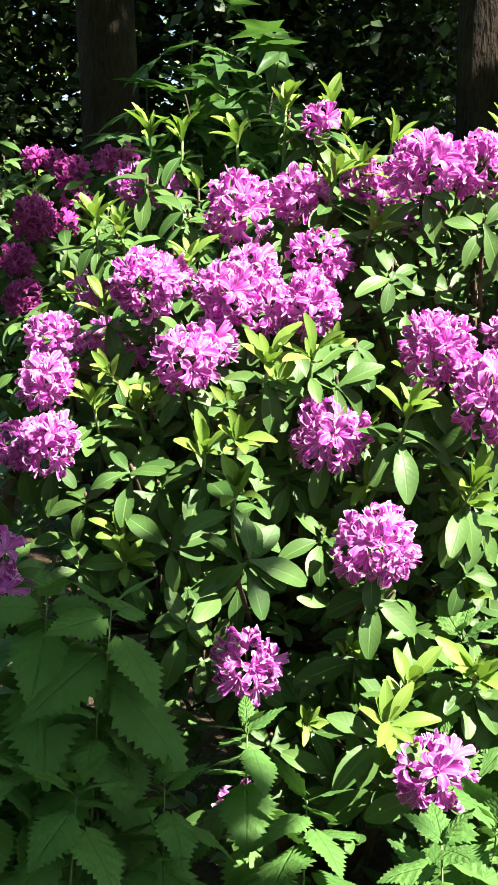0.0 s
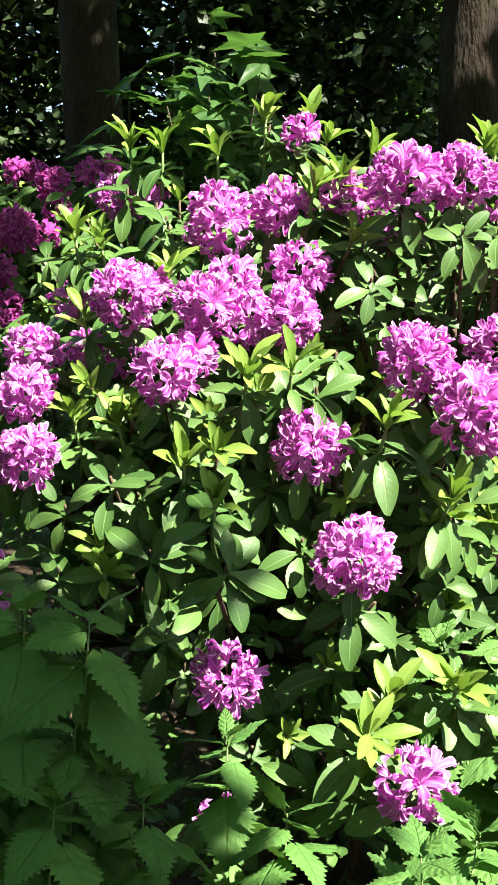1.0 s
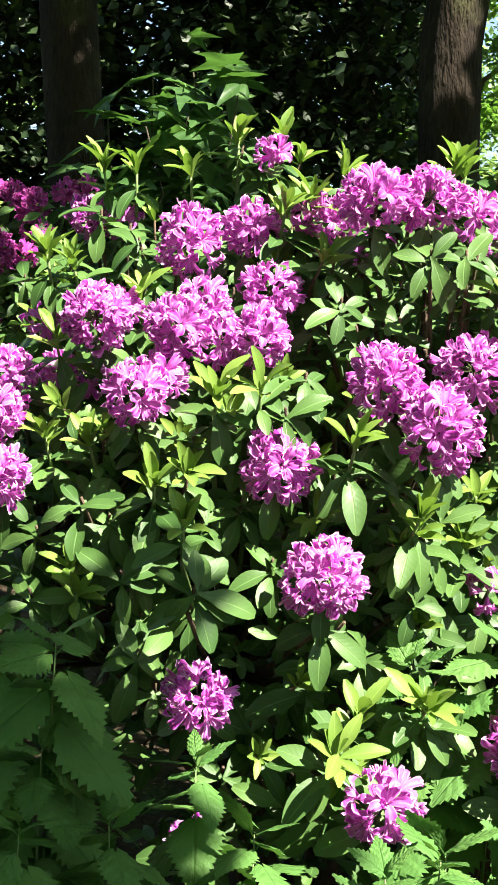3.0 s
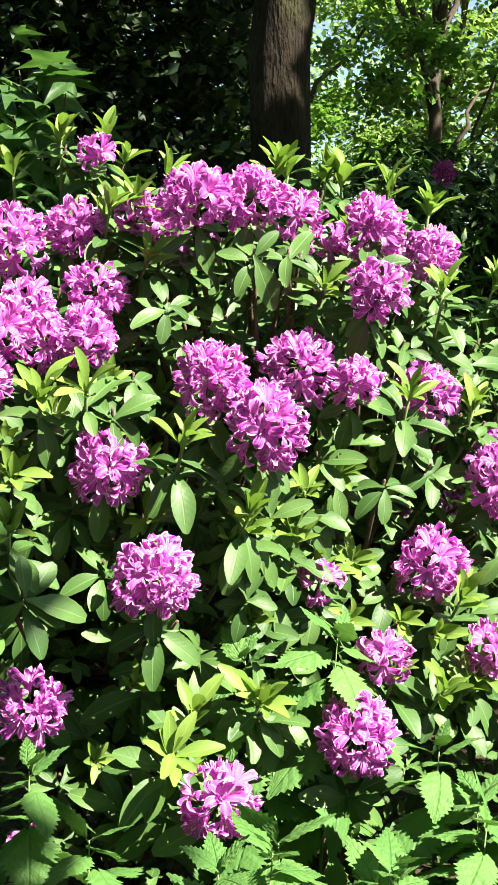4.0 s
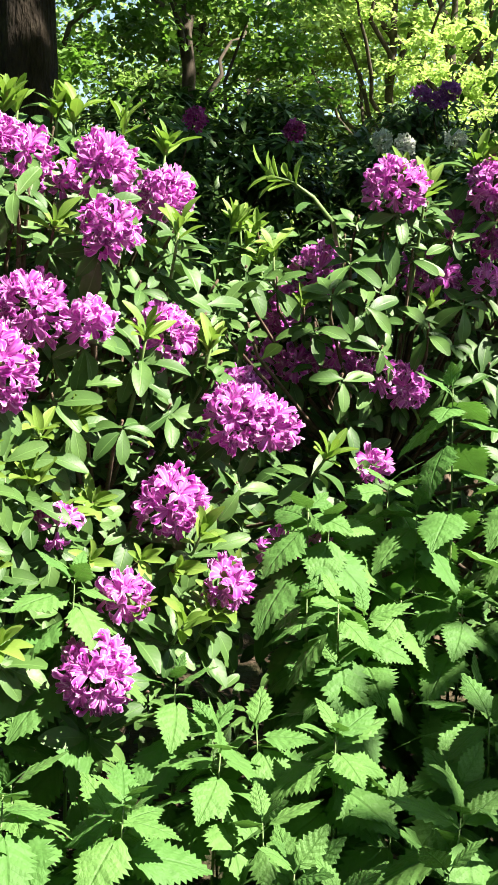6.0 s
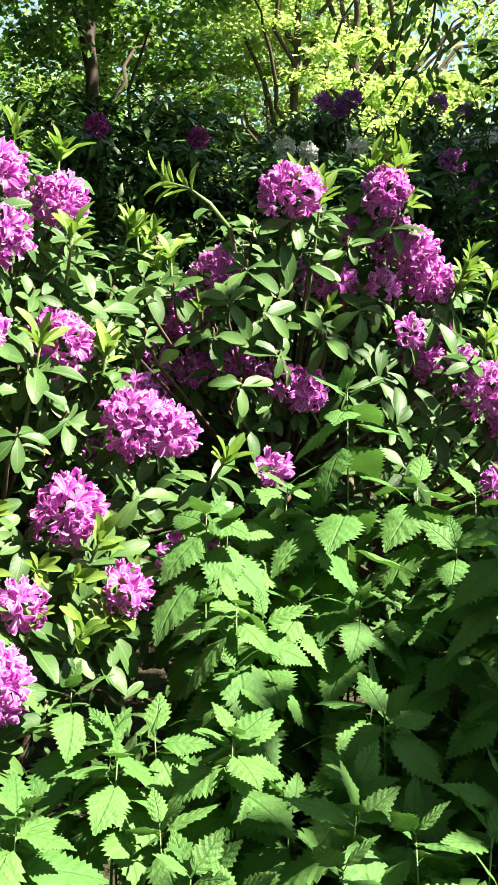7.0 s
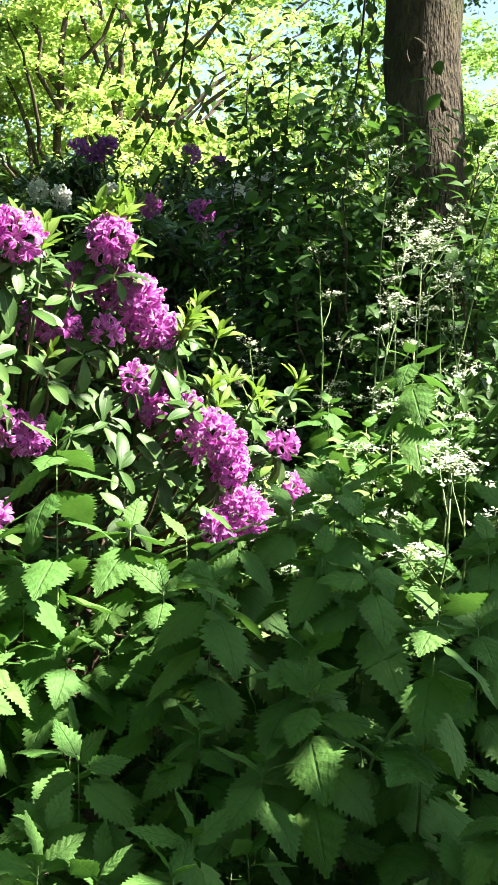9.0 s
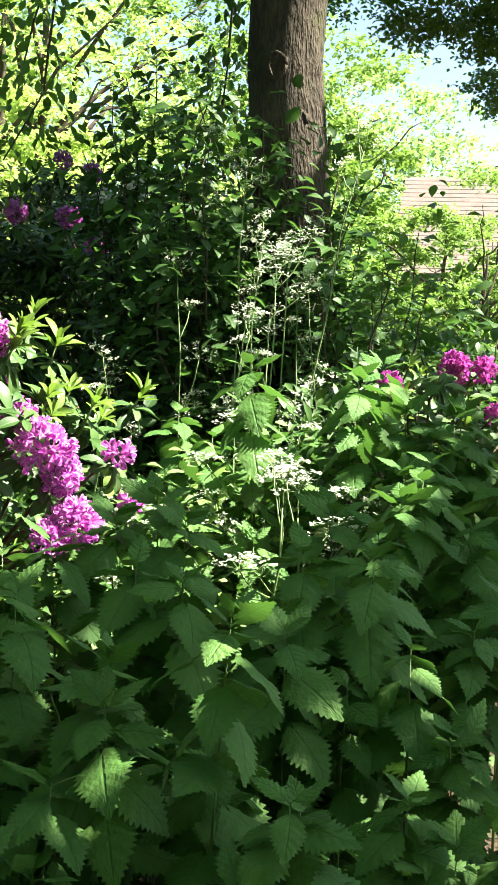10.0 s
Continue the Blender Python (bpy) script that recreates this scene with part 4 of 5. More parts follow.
rhododendron("rhododendron", (0.2, 2.85, 0), "large rhododendron in full lilac-pink flower with pale young shoots", M_LILAC,
    OPEN_TRUSS_A + OPEN_TRUSS_B, bush_shoots(OPEN_YOUNG_A, OPEN_OLD_A), (-0.05, 2.8, 0.8), (0.75, 0.6, 0.9), 101, extra=120, back=100, inner=2000)
rhododendron("rhododendron", (0.65, 2.9, 0), "rhododendron branch crown with lilac trusses and broad glossy leaves", M_LILAC,
    BROAD_TRUSS_A + BROAD_TRUSS_B, bush_shoots(BROAD_YOUNG_A, BROAD_OLD_A + BROAD_OLD_B), (0.6, 2.85, 0.8), (0.55, 0.6, 0.9), 102, extra=110, back=80, inner=2000)
leggy = rhododendron("rhododendron", (1.6, 3.05, 0), "leggy rhododendron with lilac-pink trusses half in dappled shade", M_LILAC,
    LEGGY_TRUSS_A + LEGGY_TRUSS_B, bush_shoots(LEGGY_YOUNG_A + [(1.60, 2.69, 1.70), (1.695, 2.69, 1.715), (1.65, 2.66, 1.69)], LEGGY_OLD_A), (1.6, 3.1, 0.8), (0.62, 0.5, 0.75), 103, extra=70, back=60, inner=1500)
rhododendron("rhododendron", (-1.15, 3.8, 0), "older rhododendron with deep magenta flowers in broken shade", M_MAGENTA,
    DEEP_TRUSS_A + [(-0.9, 3.3, 1.7, 0.13), (-0.95, 3.2, 1.5, 0.12)],
    [(-0.6, 3.2, 1.55, 0), (-0.65, 3.15, 1.3, 0), (-0.8, 3.2, 1.3, 0), (-0.6, 3.4, 1.75, 0), (-0.75, 3.4, 1.72, 0), (-0.85, 3.3, 1.85, 0), (-0.55, 3.2, 1.35, 0), (-0.9, 3.2, 1.15, 0)],
    (-1.15, 3.85, 0.95), (0.75, 0.6, 0.95), 104, extra=50, back=110, inner=900)

# a long bare wand that ends in young leaves
rng = random.Random(55)
foot = Vector((1.6, 3.05, 0))
wand = [Vector(p) - foot for p in ((1.33, 2.85, 1.40), (1.237, 2.7, 1.552), (1.18, 2.68, 1.609), (1.125, 2.67, 1.64), (1.077, 2.66, 1.651))]
stem = part("shoot", single("shoot", tube(wand, [0.0065, 0.006, 0.005, 0.004, 0.0025], 6, 0.05, 3), M_STEM), leggy)
for p, ax, n in ((wand[4], Vector((-0.8, 0, 0.35)), 9), (wand[3], Vector((-0.6, 0, 0.6)), 5)):
    for m in whorl_frames(p, ax, n, (15, 70), rng):
        part("young_leaf", NEW_MESH[rng.randrange(4)], stem, m)

bank = [
    ((1.75, 7.5), 0.95, 2.65, M_MAGENTA, "deep pink", [(1.8, 6.5, 2.25), (2.41, 6.6, 2.22)]),
    ((2.35, 7.5), 0.8, 2.7, M_MAGENTA, "deep pink", []),
    ((2.9, 8.3), 1.1, 2.75, M_MAGENTA, "deep pink", [(2.6, 7.3, 2.2)]),
    ((4.1, 8.4), 1.2, 2.75, M_PURPLE, "purple", [(3.53, 7.3, 2.58), (3.74, 7.3, 2.61), (3.66, 7.32, 2.54), (4.23, 7.0, 2.57), (4.45, 7.0, 2.52)]),
    ((5.3, 8.0), 1.15, 2.75, M_WHITE, "white", [(4.62, 6.8, 2.40), (4.70, 6.78, 2.44)]),
    ((6.6, 8.3), 1.3, 2.6, M_LILAC, "pink", [(5.6, 7.2, 2.2)]),
    ((3.5, 6.95), 0.75, 2.25, M_WHITE, "white", [(3.03, 6.75, 2.2), (3.15, 6.68, 2.17), (3.4, 6.5, 2.2)]),
    ((4.5, 6.3), 0.85, 2.15, M_LILAC, "pink", [(3.32, 5.8, 2.07), (3.59, 5.7, 2.06), (3.72, 5.6, 1.9), (3.98, 6.0, 1.97)]),
    ((5.6, 6.6), 0.95, 2.4, M_WHITE, "white", [(4.1, 6.2, 2.25)]),
    ((3.0, 5.7), 0.6, 1.6, M_PURPLE, "purple", [(2.7, 5.3, 1.5)]),
]
for i, ((x, y), r, h, pet, word, fl) in enumerate(bank):
    rhododendron("rhododendron", (x, y, 0), "shaded dark-leaved rhododendron with a few %s flowers" % word, pet, [(*p, 0.14) for p in fl], [], (x, y, h * 0.35), (r, r, h * 0.64), 210 + i, own=0, extra=0, back=820, inner=2000, lod=True)


# ---- nettles ----
NETTLE_MESH = [single("leaf", b, M_NETTLE) for b in NETTLE]
SMALL_MESH = [single("young_leaf", b, M_NETTLE) for b in SMALL_NETTLE]


def nettle(place, height, seed, lean=(0, 0)):
    """A stinging nettle: square stem, toothed leaves in crossed pairs, small leaves at the tip."""
    rng = random.Random(seed)
    t = thing("stinging_nettle", place, "tall stinging nettle with toothed drooping green leaves", "plant", "nettles along the edge")
    tip = Vector((lean[0], lean[1], height))
    pts = [Vector((tip.x * s * s, tip.y * s * s, (height - 0.012) * s)) for s in (0, 0.2, 0.4, 0.6, 0.8, 1.0)]
    part("stem", single("stem", tube(pts, [0.0042, 0.004, 0.0036, 0.003, 0.0022, 0.001], 4), M_STEM), t)
    z = max(0.2 * height, height - 0.55)
    k = 0
    a0 = rng.uniform(0, 3)
    broad = 0.8 if height < 0.93 else 0.95
    while z < height - 0.006:
        s = z / height
        left = height - z
        for side in (0, 1):
            a = a0 + k * math.pi / 2 + side * math.pi + rng.uniform(-0.35, 0.35)
            p = Vector((tip.x * s * s, tip.y * s * s, z))
            young = left < 0.03
            if young:
                e, mesh, sc = rng.uniform(0.35, 0.7) + (0.03 - left) * 16, rng.choice(SMALL_MESH), 0.85 + left * 22
            else:
                e, mesh, sc = rng.uniform(-0.2, 0.3) + max(0, 0.12 - left) * 2, NETTLE_MESH[rng.choice((0, 1, 1, 4))] if left < 0.14 else rng.choice(NETTLE_MESH), min(1.08, 0.50 + left * 6.5) * rng.uniform(0.85, 1.12) * broad
            d = Vector((math.cos(a) * math.cos(e), math.sin(a) * math.cos(e), math.sin(e)))
            n = Vector((math.cos(a) * 0.2 + rng.uniform(-0.3, 0.3), math.sin(a) * 0.2 - 0.35 + rng.uniform(-0.3, 0.3), 1))
            part("young_leaf" if young else "leaf", mesh, t, frame_of(p, d, n, sc))
        k += 1
        z += min(0.07, 0.009 + left * 0.24) * rng.uniform(0.85, 1.15)
    return t


HEIGHTS = [0.7, 0.76, 0.82, 0.88, 0.95, 1.02, 1.1, 1.2, 1.3, 1.42]
FIRST = [(0.75, 1.45), (0.3, 1.5), (0.85, 1.6), (-0.15, 1.75), (-0.35, 1.7), (1.0, 2.1), (1.9, 1.95), (2.6, 1.95), (2.9, 2.12), (2.85, 2.4)]
PLANTS = [nettle((x, y, -0.02), h, 301 + i, (0.02 * math.sin(3 * i), -0.03)) for i, (h, (x, y)) in enumerate(zip(HEIGHTS, FIRST))]
EDGE_TOPS = [
    (-0.17, 1.55, 0.89), (-0.18, 1.62, 1.03), (-0.27, 1.66, 1.03), (-0.05, 1.5, 0.81), (0.04, 1.72, 0.81), (0.13, 1.6, 0.76), (-0.06, 1.45, 0.74),
    (0.33, 1.44, 0.8), (0.4, 1.95, 0.91), (-0.18, 1.45, 0.83), (0.49, 1.95, 0.95), (0.4, 1.52, 0.79), (0.5, 1.5, 0.78), (0.63, 1.72, 0.83),
    (0.7, 1.65, 0.78), (0.34, 1.48, 0.81),
]
FRONT_TOPS = [
    (1.24, 2.0, 1.24), (0.96, 1.85, 0.9), (0.98, 2.1, 1.02), (1.19, 1.9, 0.86), (1.12, 1.6, 0.8), (0.53, 1.55, 0.74), (1.04, 1.32, 0.73),
    (0.71, 1.42, 0.7), (0.78, 1.36, 0.69), (1.33, 1.95, 0.85), (1.09, 1.97, 0.86), (1.31, 1.78, 0.82), (1.54, 2.0, 1.03), (1.41, 2.05, 1.05),
    (1.43, 1.9, 0.96), (0.93, 1.4, 0.74), (1.3, 1.6, 0.81), (0.66, 1.62, 0.77), (0.91, 1.27, 0.73), (1.15, 2.2, 1.04), (1.18, 2.05, 1.01),
    (0.87, 1.62, 0.78),
]
SHADE_TOPS = [
    (1.53, 1.32, 1.05), (2.22, 1.65, 1.08), (2.01, 1.35, 0.92), (2.49, 2.45, 1.39), (2.68, 2.25, 1.37), (1.28, 1.4, 0.81), (1.55, 1.07, 0.83),
    (2.21, 1.8, 1.1), (1.38, 1.7, 1.02), (2.79, 2.1, 1.28), (3.06, 2.2, 1.2), (1.67, 1.75, 1.03), (1.7, 1.7, 1.02), (1.65, 2.0, 1.04),
    (1.83, 1.6, 0.95), (2.38, 1.8, 1.11), (2.56, 1.7, 1.06), (2.01, 1.22, 0.8), (2.38, 1.5, 0.95), (2.76, 2.2, 1.28), (1.78, 2.05, 1.08),
    (1.89, 2.0, 1.12), (1.97, 1.6, 1.06), (2.05, 1.55, 1.06), (1.42, 1.5, 0.95), (1.43, 1.4, 0.91), (1.84, 1.5, 0.95), (1.48, 1.1, 0.86),
    (1.77, 1.15, 0.78),
]
rng = random.Random(31)
GLADE = [(2.15, 2.55, 0.95), (2.3, 2.5, 1.0), (2.45, 2.45, 1.0), (2.55, 2.6, 1.1), (2.35, 2.75, 1.0), (2.6, 2.85, 1.15), (2.75, 2.75, 1.15), (2.2, 2.8, 0.9), (2.85, 3.0, 1.25), (2.5, 3.0, 1.0), (2.3, 2.25, 0.95), (2.1, 2.35, 0.85), (2.65, 2.45, 1.12), (2.7, 3.15, 1.2), (2.95, 2.75, 1.2), (2.0, 2.5, 0.8)]
EDGE = [(1.1, 1.3, 0.72), (1.06, 1.22, 0.68), (1.15, 1.37, 0.74), (-0.3, 1.55, 0.85), (-0.38, 1.62, 0.8), (-0.25, 1.45, 0.7), (0.05, 1.5, 0.62), (-0.3, 1.85, 0.9), (0.2, 1.5, 0.62), (0.55, 1.55, 0.7), (0.75, 1.55, 0.7), (0.9, 1.5, 0.7), (0.8, 1.72, 0.76), (0.95, 1.8, 0.8), (1.05, 1.95, 0.85), (0.95, 2.0, 0.88), (1.1, 1.7, 0.78), (1.0, 1.55, 0.72)]
FRINGE = [(2.75, 2.05, 1.22), (2.9, 2.12, 1.28), (2.6, 1.95, 1.15), (3.05, 2.0, 1.25), (2.5, 1.85, 1.15), (2.75, 1.85, 1.15), (3.2, 2.1, 1.25)]
spots = EDGE_TOPS + FRONT_TOPS + SHADE_TOPS + GLADE + EDGE + FRINGE
for i in range(95):
    x, y = rng.uniform(0.8, 3.3), rng.uniform(0.7, 2.6)
    if y < 0.25 + 0.30 * x or y > 2.6 or (x < 1.6 and y > 1.7) or (1.6 < x < 2.6 and y > 2.0):
        continue
    spots.append((x, y, min(1.15, 0.42 + 0.2 * x + rng.uniform(-0.12, 0.08))))
for x, y, z in spots:
    k = min(range(len(HEIGHTS)), key=lambda q: abs(HEIGHTS[q] - z) + rng.random() * 0.05)
    s = (z + 0.02) / HEIGHTS[k]
    copy_thing(PLANTS[k], Matrix.Translation((x, y, -0.02)) @ Matrix.Rotation(rng.uniform(0, 6.3), 4, "Z") @ Matrix.Scale(s, 4))


# ---- shrubs, saplings and umbellifers round the clearing ----
def leafy_shrub(name, centre, radii, label, blanks, mat, size, count, seed, stems=9, category="shrub", foot=None):
    """Stems fanning from the foot, each with leaves set along its twigs."""
    rng = random.Random(seed)
    C, R = Vector(centre), Vector(radii)
    f = Vector(foot or (C.x, C.y, 0))
    t = thing(name, f, label, category)
    ls = []
    for i in range(stems):
        a = 2.39996 * i + rng.uniform(-0.4, 0.4)
        q = math.sqrt((i + 0.5) / stems)
        end = C + Vector((R.x * q * math.cos(a), R.y * q * math.sin(a), R.z * (rng.uniform(0.3, 1.0) * math.sqrt(max(0.05, 1 - q * q * 0.8)))))
        pts = bent(f + Vector((rng.uniform(-0.08, 0.08), rng.uniform(-0.08, 0.08), 0)), end, 8, -0.08, 0.025, rng)
        part("stem", single("stem", tube([p - f for p in pts], [0.012 - 0.0012 * k for k in range(9)], 5), M_TWIG), t)
        for k in range(count // stems):
            s = rng.uniform(0.25, 1.0)
            j = min(7, int(s * 8))
            p = pts[j].lerp(pts[j + 1], s * 8 - j if s < 1 else 1.0)
            off = Vector((rng.gauss(0, 1), rng.gauss(0, 1), rng.gauss(0, 0.8))) * min(R.x, R.y) * 0.32
            p = p + off
            if p.z < 0.05:
                p.z = 0.05 + rng.random() * 0.2
            d = Vector((off.x * 3 + rng.uniform(-1, 1), off.y * 3 + rng.uniform(-1, 1), rng.uniform(-0.7, 0.3)))
            n = Vector((rng.uniform(-0.6, 0.6), rng.uniform(-0.9, 0.4), 1))
            ls.append((rng.choice(blanks), frame_of(p - f, d, n, size * rng.uniform(0.65, 1.25)), 0))
    part("foliage", joined("foliage", ls, [mat]), t, None, "", "stuff")
    return t


leafy_shrub("shrub", (3.65, 4.25, 1.2), (0.6, 0.42, 1.4), "dark leafy elder shrub in the shade beside the old tree", OVATE, M_MAPLE, 0.085, 2600, 401, 14)
leafy_shrub("shrub", (3.9, 4.95, 1.3), (0.5, 0.35, 1.6), "tall elder shrub with dappled leaves against the light", OVATE, M_MAPLE, 0.075, 2000, 409, 14)
leafy_shrub("shrub", (3.95, 4.05, 1.5), (0.42, 0.2, 1.0), "tall thin elder shrub hiding the foot of the old trunk", OVATE, M_MAPLE, 0.075, 1300, 410, 10)
leafy_shrub("shrub", (3.75, 5.1, 2.0), (0.45, 0.3, 1.15), "tall dark elder shrub behind the old tree", OVATE, M_MAPLE, 0.075, 2000, 411, 12)
leafy_shrub("shrub", (4.75, 3.75, 1.0), (0.8, 0.6, 0.95), "hazel shrub with dappled green leaves", OVATE, M_MAPLE, 0.085, 2200, 402, 12)
leafy_shrub("shrub", (3.7, 2.9, 0.6), (0.6, 0.45, 0.75), "low bramble shrub with sunlit green leaves", OVATE, M_MAPLE, 0.07, 1700, 403, 11)
# herbs take the paled far leaf, so their sunlit look is in the colour
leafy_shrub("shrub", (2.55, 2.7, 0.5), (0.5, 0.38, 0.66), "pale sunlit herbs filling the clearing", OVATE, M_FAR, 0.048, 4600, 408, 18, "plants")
leafy_shrub("shrub", (2.7, 4.1, 0.5), (0.7, 0.5, 0.55), "low dark undergrowth shrub behind the clearing", OVATE, M_MAPLE, 0.075, 1700, 404, 11)
leafy_shrub("shrub", (5.6, 5.2, 1.1), (1.0, 0.7, 1.1), "leafy shrub beside the old tree", OVATE, M_TREE, 0.09, 2400, 405, 12)
leafy_shrub("sapling", (-0.36, 4.35, 2.0), (0.32, 0.22, 0.55), "maple sapling with large lobed leaves over the rhododendron", MAPLE, M_MAPLE, 1.45, 300, 406, 8, "sapling", (-0.3, 4.4, 0))
leafy_shrub("sapling", (4.12, 3.82, 1.6), (0.4, 0.25, 0.5), "maple sapling with dark lobed leaves beside the trunk", MAPLE, M_MAPLE, 0.75, 130, 407, 6, "sapling", (4.2, 3.9, 0))

# healed branch scars on the old trunk
for x, y, z, r in ((3.97, 4.36, 2.75, 0.045), (4.08, 4.34, 2.49, 0.06)):
    o = trees["ivy"].location
    d = Vector((x - 4.17, y - 4.5, 0)).normalized()
    u = Vector((-d.y, d.x, 0))
    ring = [Vector((x, y, z)) - o + (u * math.cos(a) + Vector((0, 0, 1.3)) * math.sin(a)) * r for a in (6.2832 * k / 12 for k in range(13))]
    part("scar", single("scar", tube(ring, [0.013 + 0.004 * math.sin(2.1 * k) for k in range(13)], 6, 0.15, 5), M_OLDBARK), trees["ivy"], None, "pale healed scar ring")
# ivy on the old trunk
rng = random.Random(41)
ivy = thing("ivy", (4.2, 4.47, 0), "ivy climbing round the foot of the old trunk", "climber")
ls = []
for i in range(1500):
    z = rng.uniform(0.05, 2.5) * rng.random() ** 0.3
    a = rng.uniform(0, 6.3)
    r = 0.19 + 0.08 * math.exp(-z * 3) + rng.uniform(-0.01, 0.14)
    d = Vector((math.cos(a), math.sin(a), 0))
    if noise.noise(Vector((a * 0.8, z * 1.2, 7))) < -0.05:
        continue
    ls.append((MAPLE[rng.randrange(3)], frame_of(d * r + Vector((0, 0, z)), Vector((rng.uniform(-0.7, 0.7), rng.uniform(-0.7, 0.7), -1)), d + Vector((0, 0, 0.3)), rng.uniform(0.4, 0.75)), 0))
part("foliage", joined("foliage", ls, [M_MAPLE]), ivy, None, "", "stuff")
for i in range(4):
    a = i * 1.6
    part("stem", single("stem", tube([(math.cos(a + 0.2 * k) * (0.2 + 0.06 * math.exp(-k)), math.sin(a + 0.2 * k) * (0.2 + 0.06 * math.exp(-k)), 0.28 * k) for k in range(8)], [0.009 - 0.0008 * k for k in range(8)], 5), M_TWIG), ivy)

# hanging boughs
def bough(tree_thing, start, end, count, size, seed, blanks, spread=0.25, mat=None, r=0.02):
    rng = random.Random(seed)
    o = tree_thing.location
    pts = bent(start, end, 9, -0.1, 0.03, rng)
    part("bough", single("bough", tube([p - o for p in pts], [r * (1 - 0.09 * k) for k in range(10)], 6), M_TWIG), tree_thing)
    ls = []
    for i in range(count):
        s = rng.uniform(0.3, 0.999) * 9
        j = int(s)
        off = Vector((rng.gauss(0, 1), rng.gauss(0, 1), rng.gauss(-0.2, 1))) * spread
        p = pts[j].lerp(pts[j + 1], s - j) + off
        ls.append((rng.choice(blanks), frame_of(p - o, off + Vector((rng.uniform(-0.3, 0.3), rng.uniform(-0.3, 0.3), -0.4)) * spread, (rng.uniform(-0.7, 0.7), rng.uniform(-0.7, 0.7), 1), size * rng.uniform(0.7, 1.3)), 0))
    part("spray", joined("spray", ls, [mat or M_TREE]), tree_thing, None, "", "stuff")


bough(trees["ivy"], (4.1, 4.6, 5.2), (3.1, 5.5, 2.3), 420, 0.07, 420, OVATE, 0.16)
bough(trees["ivy"], (4.1, 4.6, 5.6), (4.3, 5.3, 2.5), 520, 0.075, 422, OVATE, 0.2, M_MAPLE)
bough(trees["ivy"], (4.1, 4.6, 6.0), (3.35, 5.9, 2.7), 420, 0.07, 421, OVATE, 0.2)
side = tree("tree", (8.4, 3.0, 0), (8.0, 3.4, 9.0), 0.2, 0.1, "broad tree with dark drooping boughs at the path side", 430)
part("crown", scatter("crown", 84000, (5.5, 4.3, 3.1, 8.0, 6.2, 5.2), 0.042, 431, M_TREE, (8.4, 3.0, 0), 0.8, lambda c: 1 if c.z > 3.1 + 0.42 * max(0, 6.8 - c.x) else 0, 110, 0.34), side, None, "", "stuff")
for k in range(5):
    rng = random.Random(440 + k)
    bough(side, (8.0, 3.4, 5.0 + 0.2 * k), (rng.uniform(6.3, 7.4), rng.uniform(4.4, 5.6), rng.uniform(3.6, 4.4)), 3500, 0.032, 450 + k, SPECK, 0.27, M_TREE, 0.03)


def cow_parsley(place, height, seed, heads=5):
    """An umbellifer: a ribbed branching stem, white compound umbels, a few cut leaves."""
    rng = random.Random(seed)
    t = thing("cow_parsley", place, "cow parsley with lacy white flower umbels on thin stems", "plant", "cow parsley in the clearing")
    top = Vector((rng.uniform(-0.08, 0.08), rng.uniform(-0.08, 0.08), height))
    pts = bent((0, 0, 0), top, 7, 0, 0.012, rng)
    part("stem", single("stem", tube(pts, [0.006 - 0.0005 * k for k in range(8)], 5), M_STEM), t)
    for h in range(heads):
        s = rng.uniform(0.55, 1.0) if h else 1.0
        a = rng.uniform(0, 6.3)
        root = top * s
        end = root + Vector((math.cos(a), math.sin(a), 0)) * rng.uniform(0.05, 0.2) * (1 if h else 0) + Vector((0, 0, rng.uniform(0.05, 0.22)))
        pieces = [(tube(bent(root, end, 4, 0.1, 0.02, rng), [0.0028, 0.0025, 0.0022, 0.002, 0.0018], 4), I4, 0)]
        w = rng.uniform(0.045, 0.075)
        tilt = Vector((rng.uniform(-0.4, 0.4), rng.uniform(-0.7, 0.1), 0))
        for k in range(10):
            b = 2.39996 * k
            q = math.sqrt((k + 0.5) / 10)
            c = end + Vector((math.cos(b) * q * w, math.sin(b) * q * w, 0.035 - 0.3 * w * q * q)) + Vector((0, 0, tilt.x * math.cos(b) * q * w + tilt.y * math.sin(b) * q * w))
            pieces.append((tube([end, c], [0.0008, 0.0007], 3), I4, 0))
            for m in range(9):
                p = c + Vector((rng.gauss(0, 0.006), rng.gauss(0, 0.006), rng.gauss(0, 0.004)))
                pieces.append((CHIP[0], frame_of(p, (rng.uniform(-1, 1), rng.uniform(-1, 1), 0.2), (rng.uniform(-0.5, 0.5), rng.uniform(-0.5, 0.5), 1), rng.uniform(0.008, 0.014)), 1))
        part("umbel", joined("umbel", pieces, [M_STEM, M_UMBEL]), t)
    ls = []
    for k in range(6):
        a, z = rng.uniform(0, 6.3), rng.uniform(0.15, 0.65) * height
        out = Vector((math.cos(a), math.sin(a), 0.25))
        for m in range(34):
            s = rng.uniform(0.25, 1)
            lat = Vector((-out.y, out.x, 0)) * rng.uniform(-1, 1) * (1.05 - s) * 0.5
            p = Vector((top.x * z / height, top.y * z / height, z)) + (out * s + lat) * 0.2 - Vector((0, 0, 0.08 * s * s))
            ls.append((CHIP[m % 2], frame_of(p, out + lat * 2, (rng.uniform(-0.4, 0.4), rng.uniform(-0.4, 0.4), 1), rng.uniform(0.015, 0.03)), 0))
    part("foliage", joined("foliage", ls, [M_NETTLE]), t, None, "", "stuff")
    return t


